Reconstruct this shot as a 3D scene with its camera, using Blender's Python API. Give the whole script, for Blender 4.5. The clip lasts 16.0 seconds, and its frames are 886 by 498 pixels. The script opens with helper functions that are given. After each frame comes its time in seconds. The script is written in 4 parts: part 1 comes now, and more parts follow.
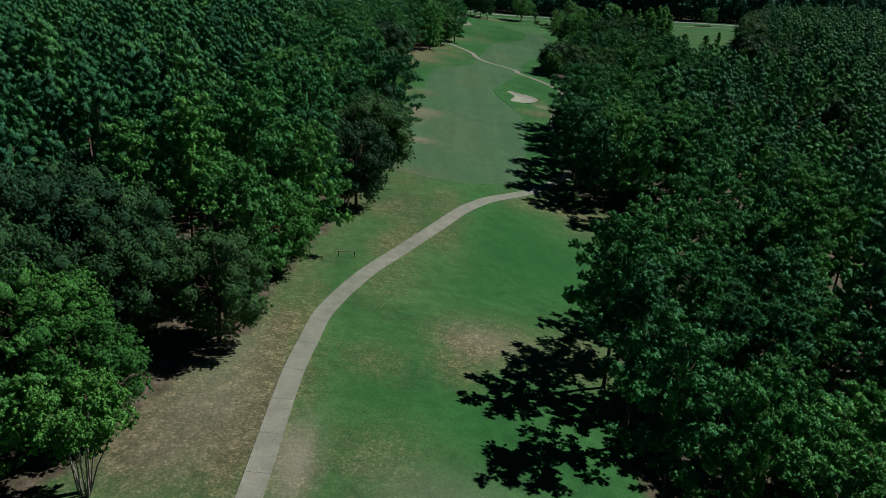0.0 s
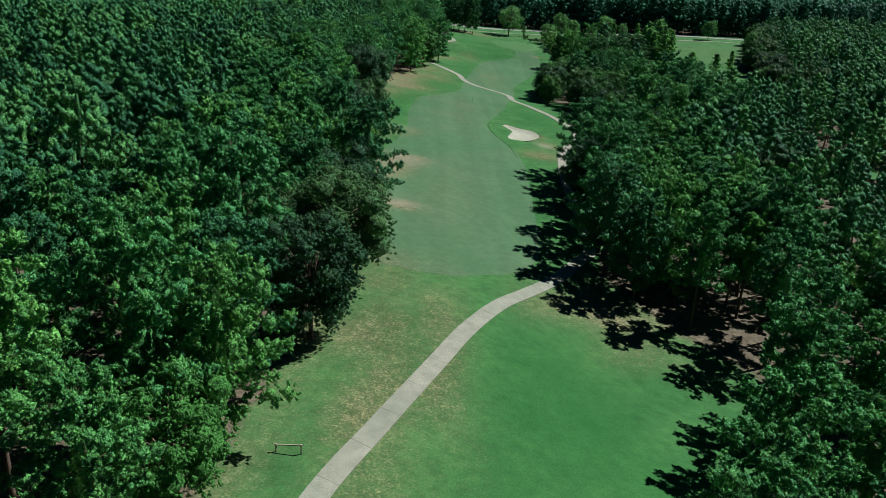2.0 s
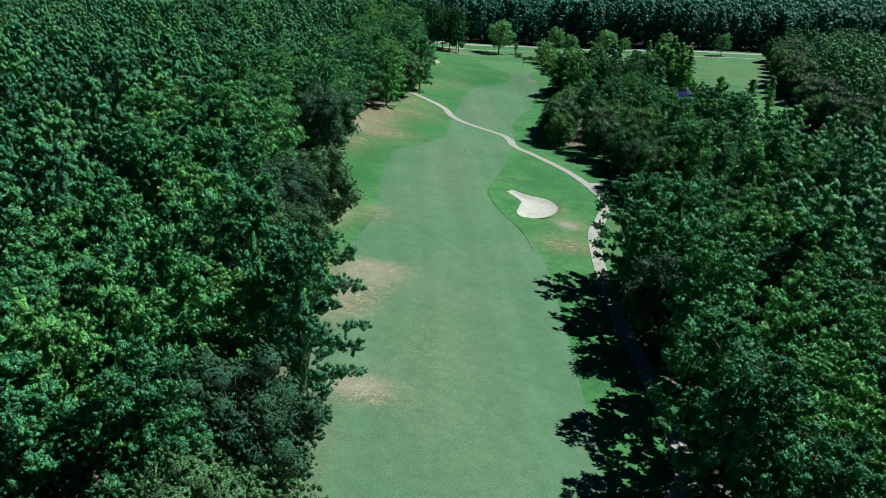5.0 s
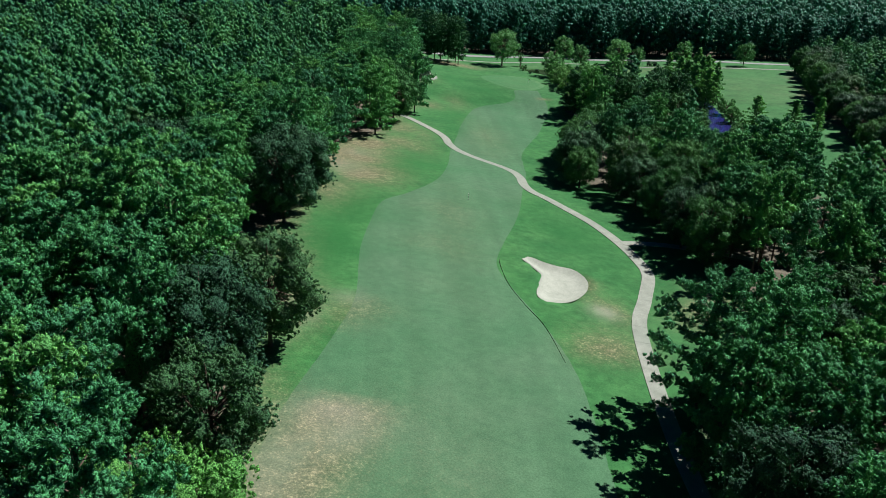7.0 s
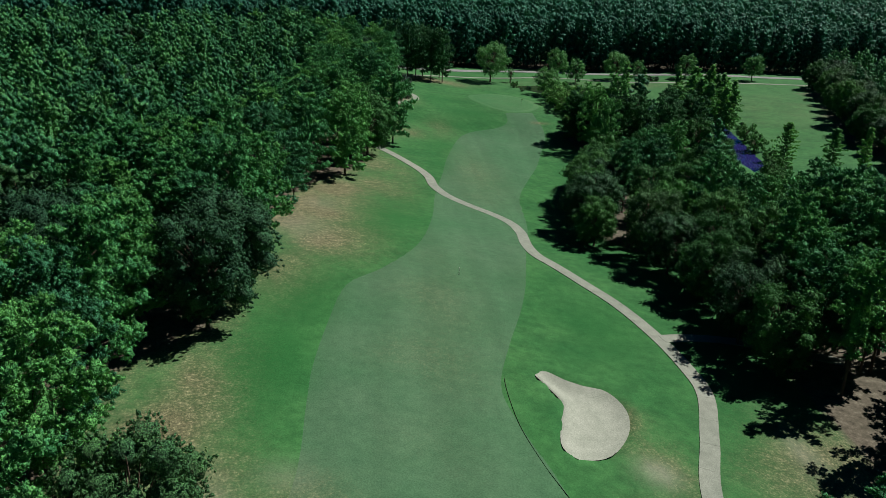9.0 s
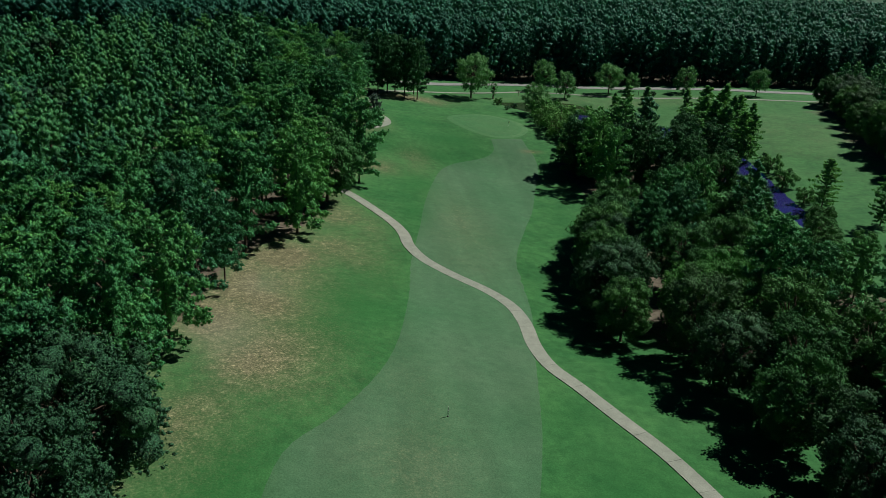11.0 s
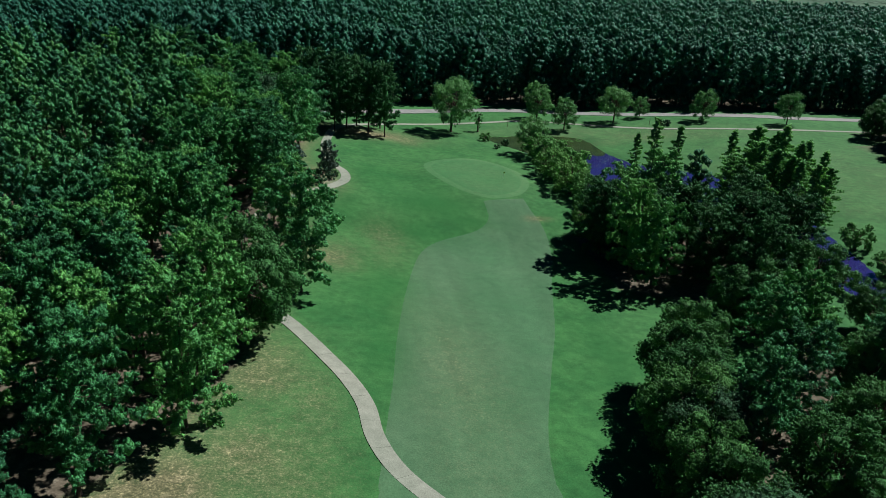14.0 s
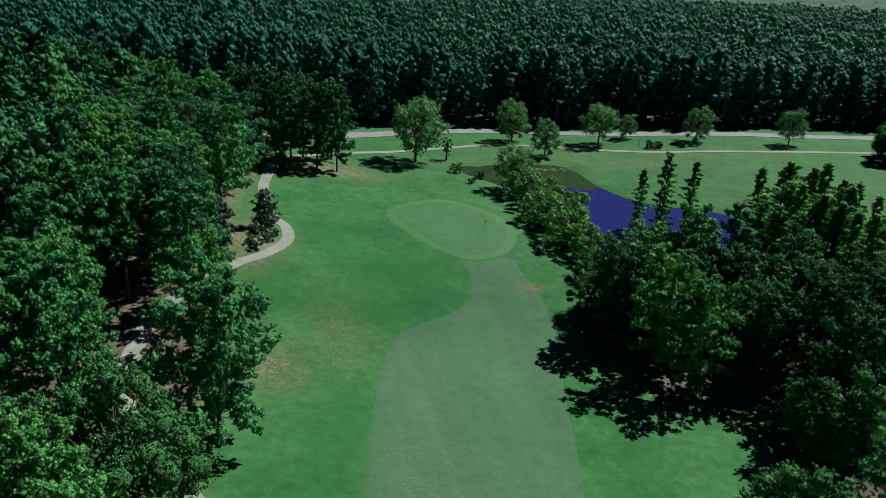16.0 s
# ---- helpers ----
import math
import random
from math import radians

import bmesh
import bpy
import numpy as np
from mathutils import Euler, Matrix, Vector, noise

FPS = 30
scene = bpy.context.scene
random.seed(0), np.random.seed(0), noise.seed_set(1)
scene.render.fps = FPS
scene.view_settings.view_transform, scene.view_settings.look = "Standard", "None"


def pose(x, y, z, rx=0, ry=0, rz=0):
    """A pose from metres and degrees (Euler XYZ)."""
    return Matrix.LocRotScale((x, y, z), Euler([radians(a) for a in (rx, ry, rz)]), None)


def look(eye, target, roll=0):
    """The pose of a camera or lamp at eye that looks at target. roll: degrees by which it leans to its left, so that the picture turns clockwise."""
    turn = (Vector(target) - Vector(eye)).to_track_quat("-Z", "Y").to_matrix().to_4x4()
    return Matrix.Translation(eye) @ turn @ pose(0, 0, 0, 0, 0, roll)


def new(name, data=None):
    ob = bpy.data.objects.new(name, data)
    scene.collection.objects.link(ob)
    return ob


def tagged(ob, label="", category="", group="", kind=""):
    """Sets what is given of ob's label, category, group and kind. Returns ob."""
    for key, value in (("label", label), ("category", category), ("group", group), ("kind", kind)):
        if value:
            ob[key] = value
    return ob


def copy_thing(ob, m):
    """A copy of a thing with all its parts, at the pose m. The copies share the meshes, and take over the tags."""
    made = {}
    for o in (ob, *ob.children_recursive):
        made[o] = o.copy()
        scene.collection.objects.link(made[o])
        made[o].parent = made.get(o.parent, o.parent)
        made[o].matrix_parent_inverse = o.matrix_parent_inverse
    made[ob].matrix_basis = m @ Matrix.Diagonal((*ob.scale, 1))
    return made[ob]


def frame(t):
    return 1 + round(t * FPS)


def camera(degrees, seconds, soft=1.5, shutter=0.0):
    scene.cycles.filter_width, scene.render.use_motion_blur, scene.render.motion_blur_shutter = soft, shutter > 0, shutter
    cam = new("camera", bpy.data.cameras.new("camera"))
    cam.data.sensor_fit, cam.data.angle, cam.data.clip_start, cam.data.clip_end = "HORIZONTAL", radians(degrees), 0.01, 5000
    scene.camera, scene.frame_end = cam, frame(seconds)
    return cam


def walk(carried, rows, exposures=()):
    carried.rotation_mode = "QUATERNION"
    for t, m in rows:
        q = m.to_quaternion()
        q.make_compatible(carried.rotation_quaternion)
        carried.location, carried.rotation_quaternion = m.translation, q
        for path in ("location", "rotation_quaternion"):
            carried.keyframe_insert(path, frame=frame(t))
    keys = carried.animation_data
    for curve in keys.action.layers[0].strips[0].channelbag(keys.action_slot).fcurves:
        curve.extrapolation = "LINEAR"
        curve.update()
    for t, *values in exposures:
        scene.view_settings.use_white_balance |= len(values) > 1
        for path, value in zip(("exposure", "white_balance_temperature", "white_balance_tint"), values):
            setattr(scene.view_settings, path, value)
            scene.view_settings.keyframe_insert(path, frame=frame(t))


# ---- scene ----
cam = camera(59.5, 16.0, soft=0.5)
PATH = [
    (0, (-0.528, -4.478, 51.935), (-0.471, -1.237, 50.614), 3.4),
    (0.5, (-0.935, 6.844, 51.926), (-0.845, 10.089, 50.614), 3.5),
    (1, (-1.341, 18.186, 51.916), (-1.225, 21.431, 50.610), 3.5),
    (1.5, (-1.788, 29.537, 51.895), (-1.650, 32.785, 50.598), 3.5),
    (2, (-2.212, 40.922, 51.882), (-2.072, 44.174, 50.594), 3.4),
    (2.5, (-2.492, 52.230, 51.854), (-2.350, 55.484, 50.570), 3.5),
    (3, (-2.606, 63.473, 51.844), (-2.438, 66.726, 50.568), 3.3),
    (3.5, (-2.518, 74.536, 51.831), (-2.328, 77.791, 50.558), 3.3),
    (4, (-2.273, 85.470, 51.842), (-2.067, 88.727, 50.573), 3.2),
    (6.5, (0.306, 138.541, 51.989), (0.516, 141.803, 50.734), 2.8),
    (7, (0.837, 148.892, 51.977), (1.052, 152.154, 50.726), 2.7),
    (7.5, (1.356, 159.206, 51.982), (1.596, 162.468, 50.739), 2.5),
    (8, (1.862, 169.545, 52.003), (2.119, 172.809, 50.766), 2.5),
    (8.5, (2.382, 180.005, 52.059), (2.651, 183.270, 50.827), 2.5),
    (9, (2.956, 190.575, 52.110), (3.243, 193.839, 50.880), 2.7),
    (11.5, (5.677, 245.959, 53.072), (6.104, 249.207, 51.844), 3.3),
    (12, (6.424, 257.418, 53.169), (6.864, 260.666, 51.942), 3.4),
    (12.5, (7.245, 268.966, 53.281), (7.709, 272.211, 52.054), 3.5),
    (13, (8.080, 280.492, 53.386), (8.573, 283.733, 52.159), 3.5),
    (13.5, (8.906, 291.949, 53.485), (9.432, 295.185, 52.255), 3.5),
    (14, (9.746, 303.308, 53.571), (10.299, 306.539, 52.343), 3.6),
    (14.5, (10.582, 314.498, 53.634), (11.184, 317.719, 52.407), 3.6),
    (15, (11.406, 325.483, 53.669), (12.063, 328.695, 52.447), 3.5),
    (15.5, (12.201, 336.245, 53.669), (12.906, 339.447, 52.446), 3.7),
    (16, (13.074, 346.929, 53.662), (13.830, 350.119, 52.439), 3.9),
]
EXPOSURES = [(0, -0.1, 6500, 10), (1.5, 0.44, 6450, 10), (3, 0.88, 6150, 13), (4, 1.02, 6050, 15), (6.5, 1.02, 6100, 14), (7, 0.92, 6150, 13), (9, 0.4, 6400, 9), (11.5, 0.2, 6450, 8), (12.5, 0.22, 6450, 9), (14, 0.56, 6250, 10), (15, 0.57, 6250, 10), (16, 0.52, 6150, 11)]
walk(cam, [(t, look(eye, target, roll)) for t, eye, target, roll in PATH], EXPOSURES)

# ---- world, sun, exposure ----
SUN_AZ, SUN_EL = math.atan2(0.49, 0.87), radians(48)      # towards the sun, from +x
world = bpy.data.worlds.new("world")
scene.world = world
world.use_nodes = True
wn = world.node_tree.nodes
sky = wn.new("ShaderNodeTexSky")
sky.sky_type = "NISHITA"
sky.sun_disc = False
sky.air_density, sky.dust_density, sky.ozone_density = 1.0, 0.0, 10.0
sky.sun_elevation = SUN_EL
sky.sun_rotation = radians(90) - SUN_AZ
deep = wn.new("ShaderNodeHueSaturation")
deep.inputs["Saturation"].default_value = 2.0
world.node_tree.links.new(sky.outputs[0], deep.inputs["Color"])
world.node_tree.links.new(deep.outputs[0], wn["Background"].inputs[0])
wn["Background"].inputs[1].default_value = 0.010
sun = new("sun", bpy.data.lights.new("sun", "SUN"))
sun.data.energy, sun.data.angle, sun.data.color = 5.0, radians(0.5), (1.0, 0.97, 0.90)
to_sun = Vector((math.cos(SUN_AZ) * math.cos(SUN_EL), math.sin(SUN_AZ) * math.cos(SUN_EL), math.sin(SUN_EL)))
sun.matrix_world = look(to_sun * 300, (0, 0, 0))


# ---- materials ----
def material(name):
    m = bpy.data.materials.new(name)
    m.use_nodes = True
    return m, m.node_tree.nodes, m.node_tree.links, m.node_tree.nodes["Principled BSDF"]


def ramp(nodes, stops):
    r = nodes.new("ShaderNodeValToRGB")
    e = r.color_ramp.elements
    e[0].position, e[0].color = stops[0][0], (*stops[0][1], 1)
    e[1].position, e[1].color = stops[-1][0], (*stops[-1][1], 1)
    for p, c in stops[1:-1]:
        e.new(p).color = (*c, 1)
    return r


def noise_at(nodes, links, scale, detail=4.0, rough=0.55, space="Object", stretch=None):
    co = nodes.new("ShaderNodeTexCoord")
    n = nodes.new("ShaderNodeTexNoise")
    n.inputs["Scale"].default_value, n.inputs["Detail"].default_value = scale, detail
    n.inputs["Roughness"].default_value = rough
    if stretch:
        mp = nodes.new("ShaderNodeMapping")
        mp.inputs["Scale"].default_value = stretch
        links.new(co.outputs[space], mp.inputs[0])
        links.new(mp.outputs[0], n.inputs["Vector"])
    else:
        links.new(co.outputs[space], n.inputs["Vector"])
    return n


def blend(nodes, links, fac, a, b, kind="MIX"):
    mx = nodes.new("ShaderNodeMix")
    mx.data_type, mx.blend_type = "RGBA", kind
    for sock, v in ((mx.inputs[0], fac), (mx.inputs[6], a), (mx.inputs[7], b)):
        if isinstance(v, (int, float)):
            sock.default_value = v
        elif isinstance(v, tuple):
            sock.default_value = (*v, 1)
        else:
            links.new(v, sock)
    return mx.outputs[2]


def attribute(nodes, name):
    a = nodes.new("ShaderNodeAttribute")
    a.attribute_name = name
    return a.outputs["Fac"]


def bump(nodes, links, height, strength, distance, shader):
    b = nodes.new("ShaderNodeBump")
    b.inputs["Strength"].default_value, b.inputs["Distance"].default_value = strength, distance
    links.new(height, b.inputs["Height"])
    links.new(b.outputs[0], shader.inputs["Normal"])


def surface(name, low, high, scale, rough=0.9, fine=None, big=None, bump_size=0.03, stretch=None):
    """Two-scale mottled surface between two colours, with a fine grain."""
    m, n, l, s = material(name)
    a = noise_at(n, l, scale, stretch=stretch)
    c = ramp(n, [(0.3, low), (0.7, high)])
    l.new(a.outputs["Fac"], c.inputs[0])
    g = noise_at(n, l, fine or scale * 9, 3.0)
    gr = ramp(n, [(0.25, (0.62, 0.62, 0.62)), (0.75, (1.18, 1.18, 1.18))])
    l.new(g.outputs["Fac"], gr.inputs[0])
    out = blend(n, l, 1.0, c.outputs[0], gr.outputs[0], "MULTIPLY")
    if big:
        w = noise_at(n, l, big, 3.0)
        wr = ramp(n, [(0.3, (0.8, 0.84, 0.8)), (0.7, (1.12, 1.06, 1.05))])
        l.new(w.outputs["Fac"], wr.inputs[0])
        out = blend(n, l, 1.0, out, wr.outputs[0], "MULTIPLY")
    l.new(out, s.inputs["Base Color"])
    s.inputs["Roughness"].default_value = rough
    s.inputs["Specular IOR Level"].default_value = 0.2
    bump(n, l, g.outputs["Fac"], 0.5, bump_size, s)
    return m


def foliage(name, dark, mid, light, per_tree="object", through_light=0.12, grain=6.5, gloss=0.08, gaps=0.45, open_scale=6.5):
    """Leaves: colour varies tree by tree, leaf by leaf and in painted-shade clumps."""
    m, n, l, s = material(name)
    if per_tree == "object":
        rnd = n.new("ShaderNodeObjectInfo").outputs["Random"]
    else:
        rnd = attribute(n, "tint")
    leaf = n.new("ShaderNodeNewGeometry").outputs["Random Per Island"]
    add = n.new("ShaderNodeMath")
    add.operation = "MULTIPLY_ADD"
    add.inputs[1].default_value = 0.28
    l.new(leaf, add.inputs[0])
    half = n.new("ShaderNodeMath")
    half.operation = "MULTIPLY"
    half.inputs[1].default_value = 0.72
    l.new(rnd, half.inputs[0])
    l.new(half.outputs[0], add.inputs[2])
    c = ramp(n, [(0.0, dark), (0.5, mid), (1.0, light)])
    l.new(add.outputs[0], c.inputs[0])
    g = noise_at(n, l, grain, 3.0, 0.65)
    # Dark end of the noise paints shaded gaps between the leaves.
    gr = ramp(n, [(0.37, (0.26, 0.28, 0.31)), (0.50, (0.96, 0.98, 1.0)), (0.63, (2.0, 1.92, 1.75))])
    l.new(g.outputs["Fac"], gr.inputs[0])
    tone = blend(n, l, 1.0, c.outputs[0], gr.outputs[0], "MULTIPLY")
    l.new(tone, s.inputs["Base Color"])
    bump(n, l, g.outputs["Fac"], 0.9, 1.9 / grain, s)
    s.inputs["Roughness"].default_value = 0.55
    s.inputs["Specular IOR Level"].default_value = gloss
    t = n.new("ShaderNodeBsdfTranslucent")
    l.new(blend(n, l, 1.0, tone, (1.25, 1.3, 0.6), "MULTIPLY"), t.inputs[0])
    mx = n.new("ShaderNodeMixShader")
    mx.inputs[0].default_value = through_light
    l.new(s.outputs[0], mx.inputs[1])
    l.new(t.outputs[0], mx.inputs[2])
    if gaps:
        # small openings between the leaves of a spray
        hole = noise_at(n, l, open_scale, 2.0, 0.6)
        cut_at = ramp(n, [(gaps - 0.02, (0, 0, 0)), (gaps + 0.02, (1, 1, 1))])
        l.new(hole.outputs["Fac"], cut_at.inputs[0])
        clear_bit = n.new("ShaderNodeBsdfTransparent")
        final = n.new("ShaderNodeMixShader")
        l.new(cut_at.outputs[0], final.inputs[0])
        l.new(clear_bit.outputs[0], final.inputs[1])
        l.new(mx.outputs[0], final.inputs[2])
        l.new(final.outputs[0], n["Material Output"].inputs[0])
    else:
        l.new(mx.outputs[0], n["Material Output"].inputs[0])
    return m


PINE = ((0.030, 0.126, 0.068), (0.048, 0.200, 0.074), (0.106, 0.296, 0.074))
OAK = ((0.017, 0.064, 0.040), (0.031, 0.102, 0.047), (0.060, 0.153, 0.052))
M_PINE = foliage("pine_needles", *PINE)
# Darker copy of PINE: the trees' shaded sides put into the colour.
M_PINE_SHADED = foliage("shaded_pine_needles", (0.014, 0.070, 0.030), (0.025, 0.105, 0.042), (0.044, 0.150, 0.052))
# Bluer than PINE: distance haze mixed into the needle colour.
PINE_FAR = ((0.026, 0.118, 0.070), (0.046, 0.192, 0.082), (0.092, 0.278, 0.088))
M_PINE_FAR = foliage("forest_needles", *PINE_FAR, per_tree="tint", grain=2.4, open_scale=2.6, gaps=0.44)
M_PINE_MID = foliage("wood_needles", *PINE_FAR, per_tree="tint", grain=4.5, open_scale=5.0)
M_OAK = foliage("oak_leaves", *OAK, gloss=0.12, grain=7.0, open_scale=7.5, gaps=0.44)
# North wood's needles, darkened to paint in its shaded face.
M_PINE_NORTH_SHADED = foliage("shaded_stand_needles", (0.014, 0.086, 0.062), (0.024, 0.128, 0.090), (0.042, 0.186, 0.116), per_tree="tint", grain=3.2, open_scale=3.4, gaps=0.44)
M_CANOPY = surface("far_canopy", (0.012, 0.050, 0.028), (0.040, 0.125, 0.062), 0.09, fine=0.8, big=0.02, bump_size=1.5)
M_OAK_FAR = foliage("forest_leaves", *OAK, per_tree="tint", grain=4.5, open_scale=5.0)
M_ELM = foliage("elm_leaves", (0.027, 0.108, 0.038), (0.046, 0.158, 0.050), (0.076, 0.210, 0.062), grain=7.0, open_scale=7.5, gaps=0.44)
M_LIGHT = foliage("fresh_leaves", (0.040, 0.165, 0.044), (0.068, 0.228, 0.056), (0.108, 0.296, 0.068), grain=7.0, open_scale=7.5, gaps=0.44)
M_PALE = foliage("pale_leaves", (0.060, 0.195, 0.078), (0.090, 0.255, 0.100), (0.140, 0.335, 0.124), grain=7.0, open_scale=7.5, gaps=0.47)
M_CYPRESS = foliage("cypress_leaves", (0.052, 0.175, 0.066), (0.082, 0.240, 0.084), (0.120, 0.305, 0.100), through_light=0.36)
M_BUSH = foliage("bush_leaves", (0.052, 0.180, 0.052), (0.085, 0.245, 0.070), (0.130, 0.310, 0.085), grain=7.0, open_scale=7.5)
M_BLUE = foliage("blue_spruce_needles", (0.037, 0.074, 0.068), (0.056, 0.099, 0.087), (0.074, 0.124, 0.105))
M_BARK = surface("pine_bark", (0.06, 0.045, 0.035), (0.15, 0.11, 0.085), 3.0, stretch=(1, 1, 0.25))
M_CONCRETE = surface("path_concrete", (0.185, 0.207, 0.172), (0.250, 0.272, 0.232), 0.6, fine=9, big=0.05, rough=0.85, bump_size=0.01)
M_ROAD = surface("road_asphalt", (0.161, 0.167, 0.167), (0.223, 0.229, 0.223), 0.4, fine=7, rough=0.85, bump_size=0.01)
M_SAND = surface("bunker_sand", (0.255, 0.275, 0.225), (0.320, 0.335, 0.280), 0.5, fine=6, bump_size=0.03)


def grass(name, low, high, stripes=0.0, mottle=0.14):
    """Mown grass; dry and lush zones come from the ground's own attributes."""
    m, n, l, s = material(name)
    a = noise_at(n, l, 0.11, 6.0, 0.62)
    c = ramp(n, [(0.32, low), (0.68, high)])
    l.new(a.outputs["Fac"], c.inputs[0])
    out = c.outputs[0]
    if stripes:
        w = noise_at(n, l, 0.2, 2.0, 0.5, stretch=(1.0, 0.06, 0.0))
        wr = ramp(n, [(0.40, (1 - stripes,) * 3), (0.60, (1 + stripes,) * 3)])
        l.new(w.outputs["Fac"], wr.inputs[0])
        out = blend(n, l, 1.0, out, wr.outputs[0], "MULTIPLY")
    far_tone = noise_at(n, l, 0.035, 2.0, 0.5)
    fr0 = ramp(n, [(0.32, (0.90, 0.98, 0.92)), (0.68, (1.14, 1.02, 1.06))])
    l.new(far_tone.outputs["Fac"], fr0.inputs[0])
    out = blend(n, l, 1.0, out, fr0.outputs[0], "MULTIPLY")
    b = noise_at(n, l, 0.6, 5.0, 0.6)
    br = ramp(n, [(0.3, (1 - mottle, 1 - 0.8 * mottle, 1 - mottle)), (0.7, (1 + mottle, 1 + 0.8 * mottle, 1 + 0.5 * mottle))])
    l.new(b.outputs["Fac"], br.inputs[0])
    out = blend(n, l, 1.0, out, br.outputs[0], "MULTIPLY")
    out = blend(n, l, attribute(n, "lush"), out, (0.012, 0.090, 0.021))
    st = noise_at(n, l, 0.8, 7.0, 0.78)
    straw = ramp(n, [(0.32, (0.066, 0.074, 0.038)), (0.50, (0.128, 0.124, 0.070)), (0.66, (0.225, 0.205, 0.125))])
    l.new(st.outputs["Fac"], straw.inputs[0])
    mul = n.new("ShaderNodeMath")
    mul.operation = "MULTIPLY_ADD"
    l.new(st.outputs["Fac"], mul.inputs[0])
    mul.inputs[1].default_value, mul.inputs[2].default_value = 0.9, 0.66
    sc = n.new("ShaderNodeMath")
    sc.operation = "MULTIPLY"
    sc.use_clamp = True
    l.new(mul.outputs[0], sc.inputs[0])
    l.new(attribute(n, "dry"), sc.inputs[1])
    sp = noise_at(n, l, 3.2, 4.0, 0.7)
    spr = ramp(n, [(0.38, (0.62, 0.64, 0.64)), (0.56, (1.0, 1.0, 1.0)), (0.68, (1.8, 1.75, 1.65))])
    l.new(sp.outputs["Fac"], spr.inputs[0])
    out = blend(n, l, sc.outputs[0], out, blend(n, l, 1.0, straw.outputs[0], spr.outputs[0], "MULTIPLY"))
    out = blend(n, l, attribute(n, "bare"), out, (0.205, 0.211, 0.167))
    nd = noise_at(n, l, 0.8, 5.0, 0.7)
    needles = ramp(n, [(0.3, (0.045, 0.036, 0.028)), (0.55, (0.105, 0.086, 0.068)), (0.75, (0.190, 0.165, 0.135))])
    l.new(nd.outputs["Fac"], needles.inputs[0])
    out = blend(n, l, attribute(n, "litter"), out, needles.outputs[0])
    f = noise_at(n, l, 5.0, 3.0)
    fr = ramp(n, [(0.25, (0.72, 0.75, 0.70)), (0.75, (1.2, 1.18, 1.15))])
    l.new(f.outputs["Fac"], fr.inputs[0])
    out = blend(n, l, 1.0, out, fr.outputs[0], "MULTIPLY")
    l.new(out, s.inputs["Base Color"])
    s.inputs["Roughness"].default_value = 0.9
    s.inputs["Specular IOR Level"].default_value = 0.12
    bump(n, l, f.outputs["Fac"], 0.6, 0.05, s)
    return m


M_ROUGH = grass("rough_grass", (0.018, 0.092, 0.029), (0.040, 0.138, 0.046), mottle=0.28)
M_FAIRWAY = grass("fairway_grass", (0.045, 0.115, 0.060), (0.058, 0.126, 0.071), stripes=0.055, mottle=0.13)
M_GREEN = grass("putting_grass", (0.030, 0.122, 0.046), (0.043, 0.138, 0.054))
M_COLLAR = grass("collar_grass", (0.042, 0.134, 0.054), (0.056, 0.150, 0.062))

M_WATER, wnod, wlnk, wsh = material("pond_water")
# Blue base colour stands in for the sky's reflection.
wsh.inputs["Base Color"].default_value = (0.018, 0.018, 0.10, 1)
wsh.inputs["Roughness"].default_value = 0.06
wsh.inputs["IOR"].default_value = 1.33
wnz = noise_at(wnod, wlnk, 1.6, 4.0)
bump(wnod, wlnk, wnz.outputs["Fac"], 0.12, 0.03, wsh)


def plain(name, colour, rough=0.6, metal=0.0):
    m, n, l, s = material(name)
    g = noise_at(n, l, 12, 3.0)
    gr = ramp(n, [(0.3, tuple(v * 0.8 for v in colour)), (0.7, tuple(min(1, v * 1.12) for v in colour))])
    l.new(g.outputs["Fac"], gr.inputs[0])
    l.new(gr.outputs[0], s.inputs["Base Color"])
    s.inputs["Roughness"].default_value, s.inputs["Metallic"].default_value = rough, metal
    return m


# ---- lie of the land ----
def smooth(a, b, v):
    t = min(1.0, max(0.0, (v - a) / (b - a)))
    return t * t * (3 - 2 * t)


def along(points, y):
    """x of a polyline given as (y, x), at y."""
    if y <= points[0][0]:
        return points[0][1]
    for (y0, x0), (y1, x1) in zip(points, points[1:]):
        if y <= y1:
            return x0 + (x1 - x0) * (y - y0) / (y1 - y0)
    return points[-1][1]


def inside(x, y, poly):
    hit = False
    for (x0, y0), (x1, y1) in zip(poly, poly[1:] + poly[:1]):
        if (y0 > y) != (y1 > y) and x < (x1 - x0) * (y - y0) / (y1 - y0) + x0:
            hit = not hit
    return hit


def edge_distance(x, y, poly):
    best = 1e9
    for (x0, y0), (x1, y1) in zip(poly, poly[1:] + poly[:1]):
        dx, dy = x1 - x0, y1 - y0
        t = max(0, min(1, ((x - x0) * dx + (y - y0) * dy) / (dx * dx + dy * dy)))
        best = min(best, math.hypot(x - x0 - t * dx, y - y0 - t * dy))
    return best


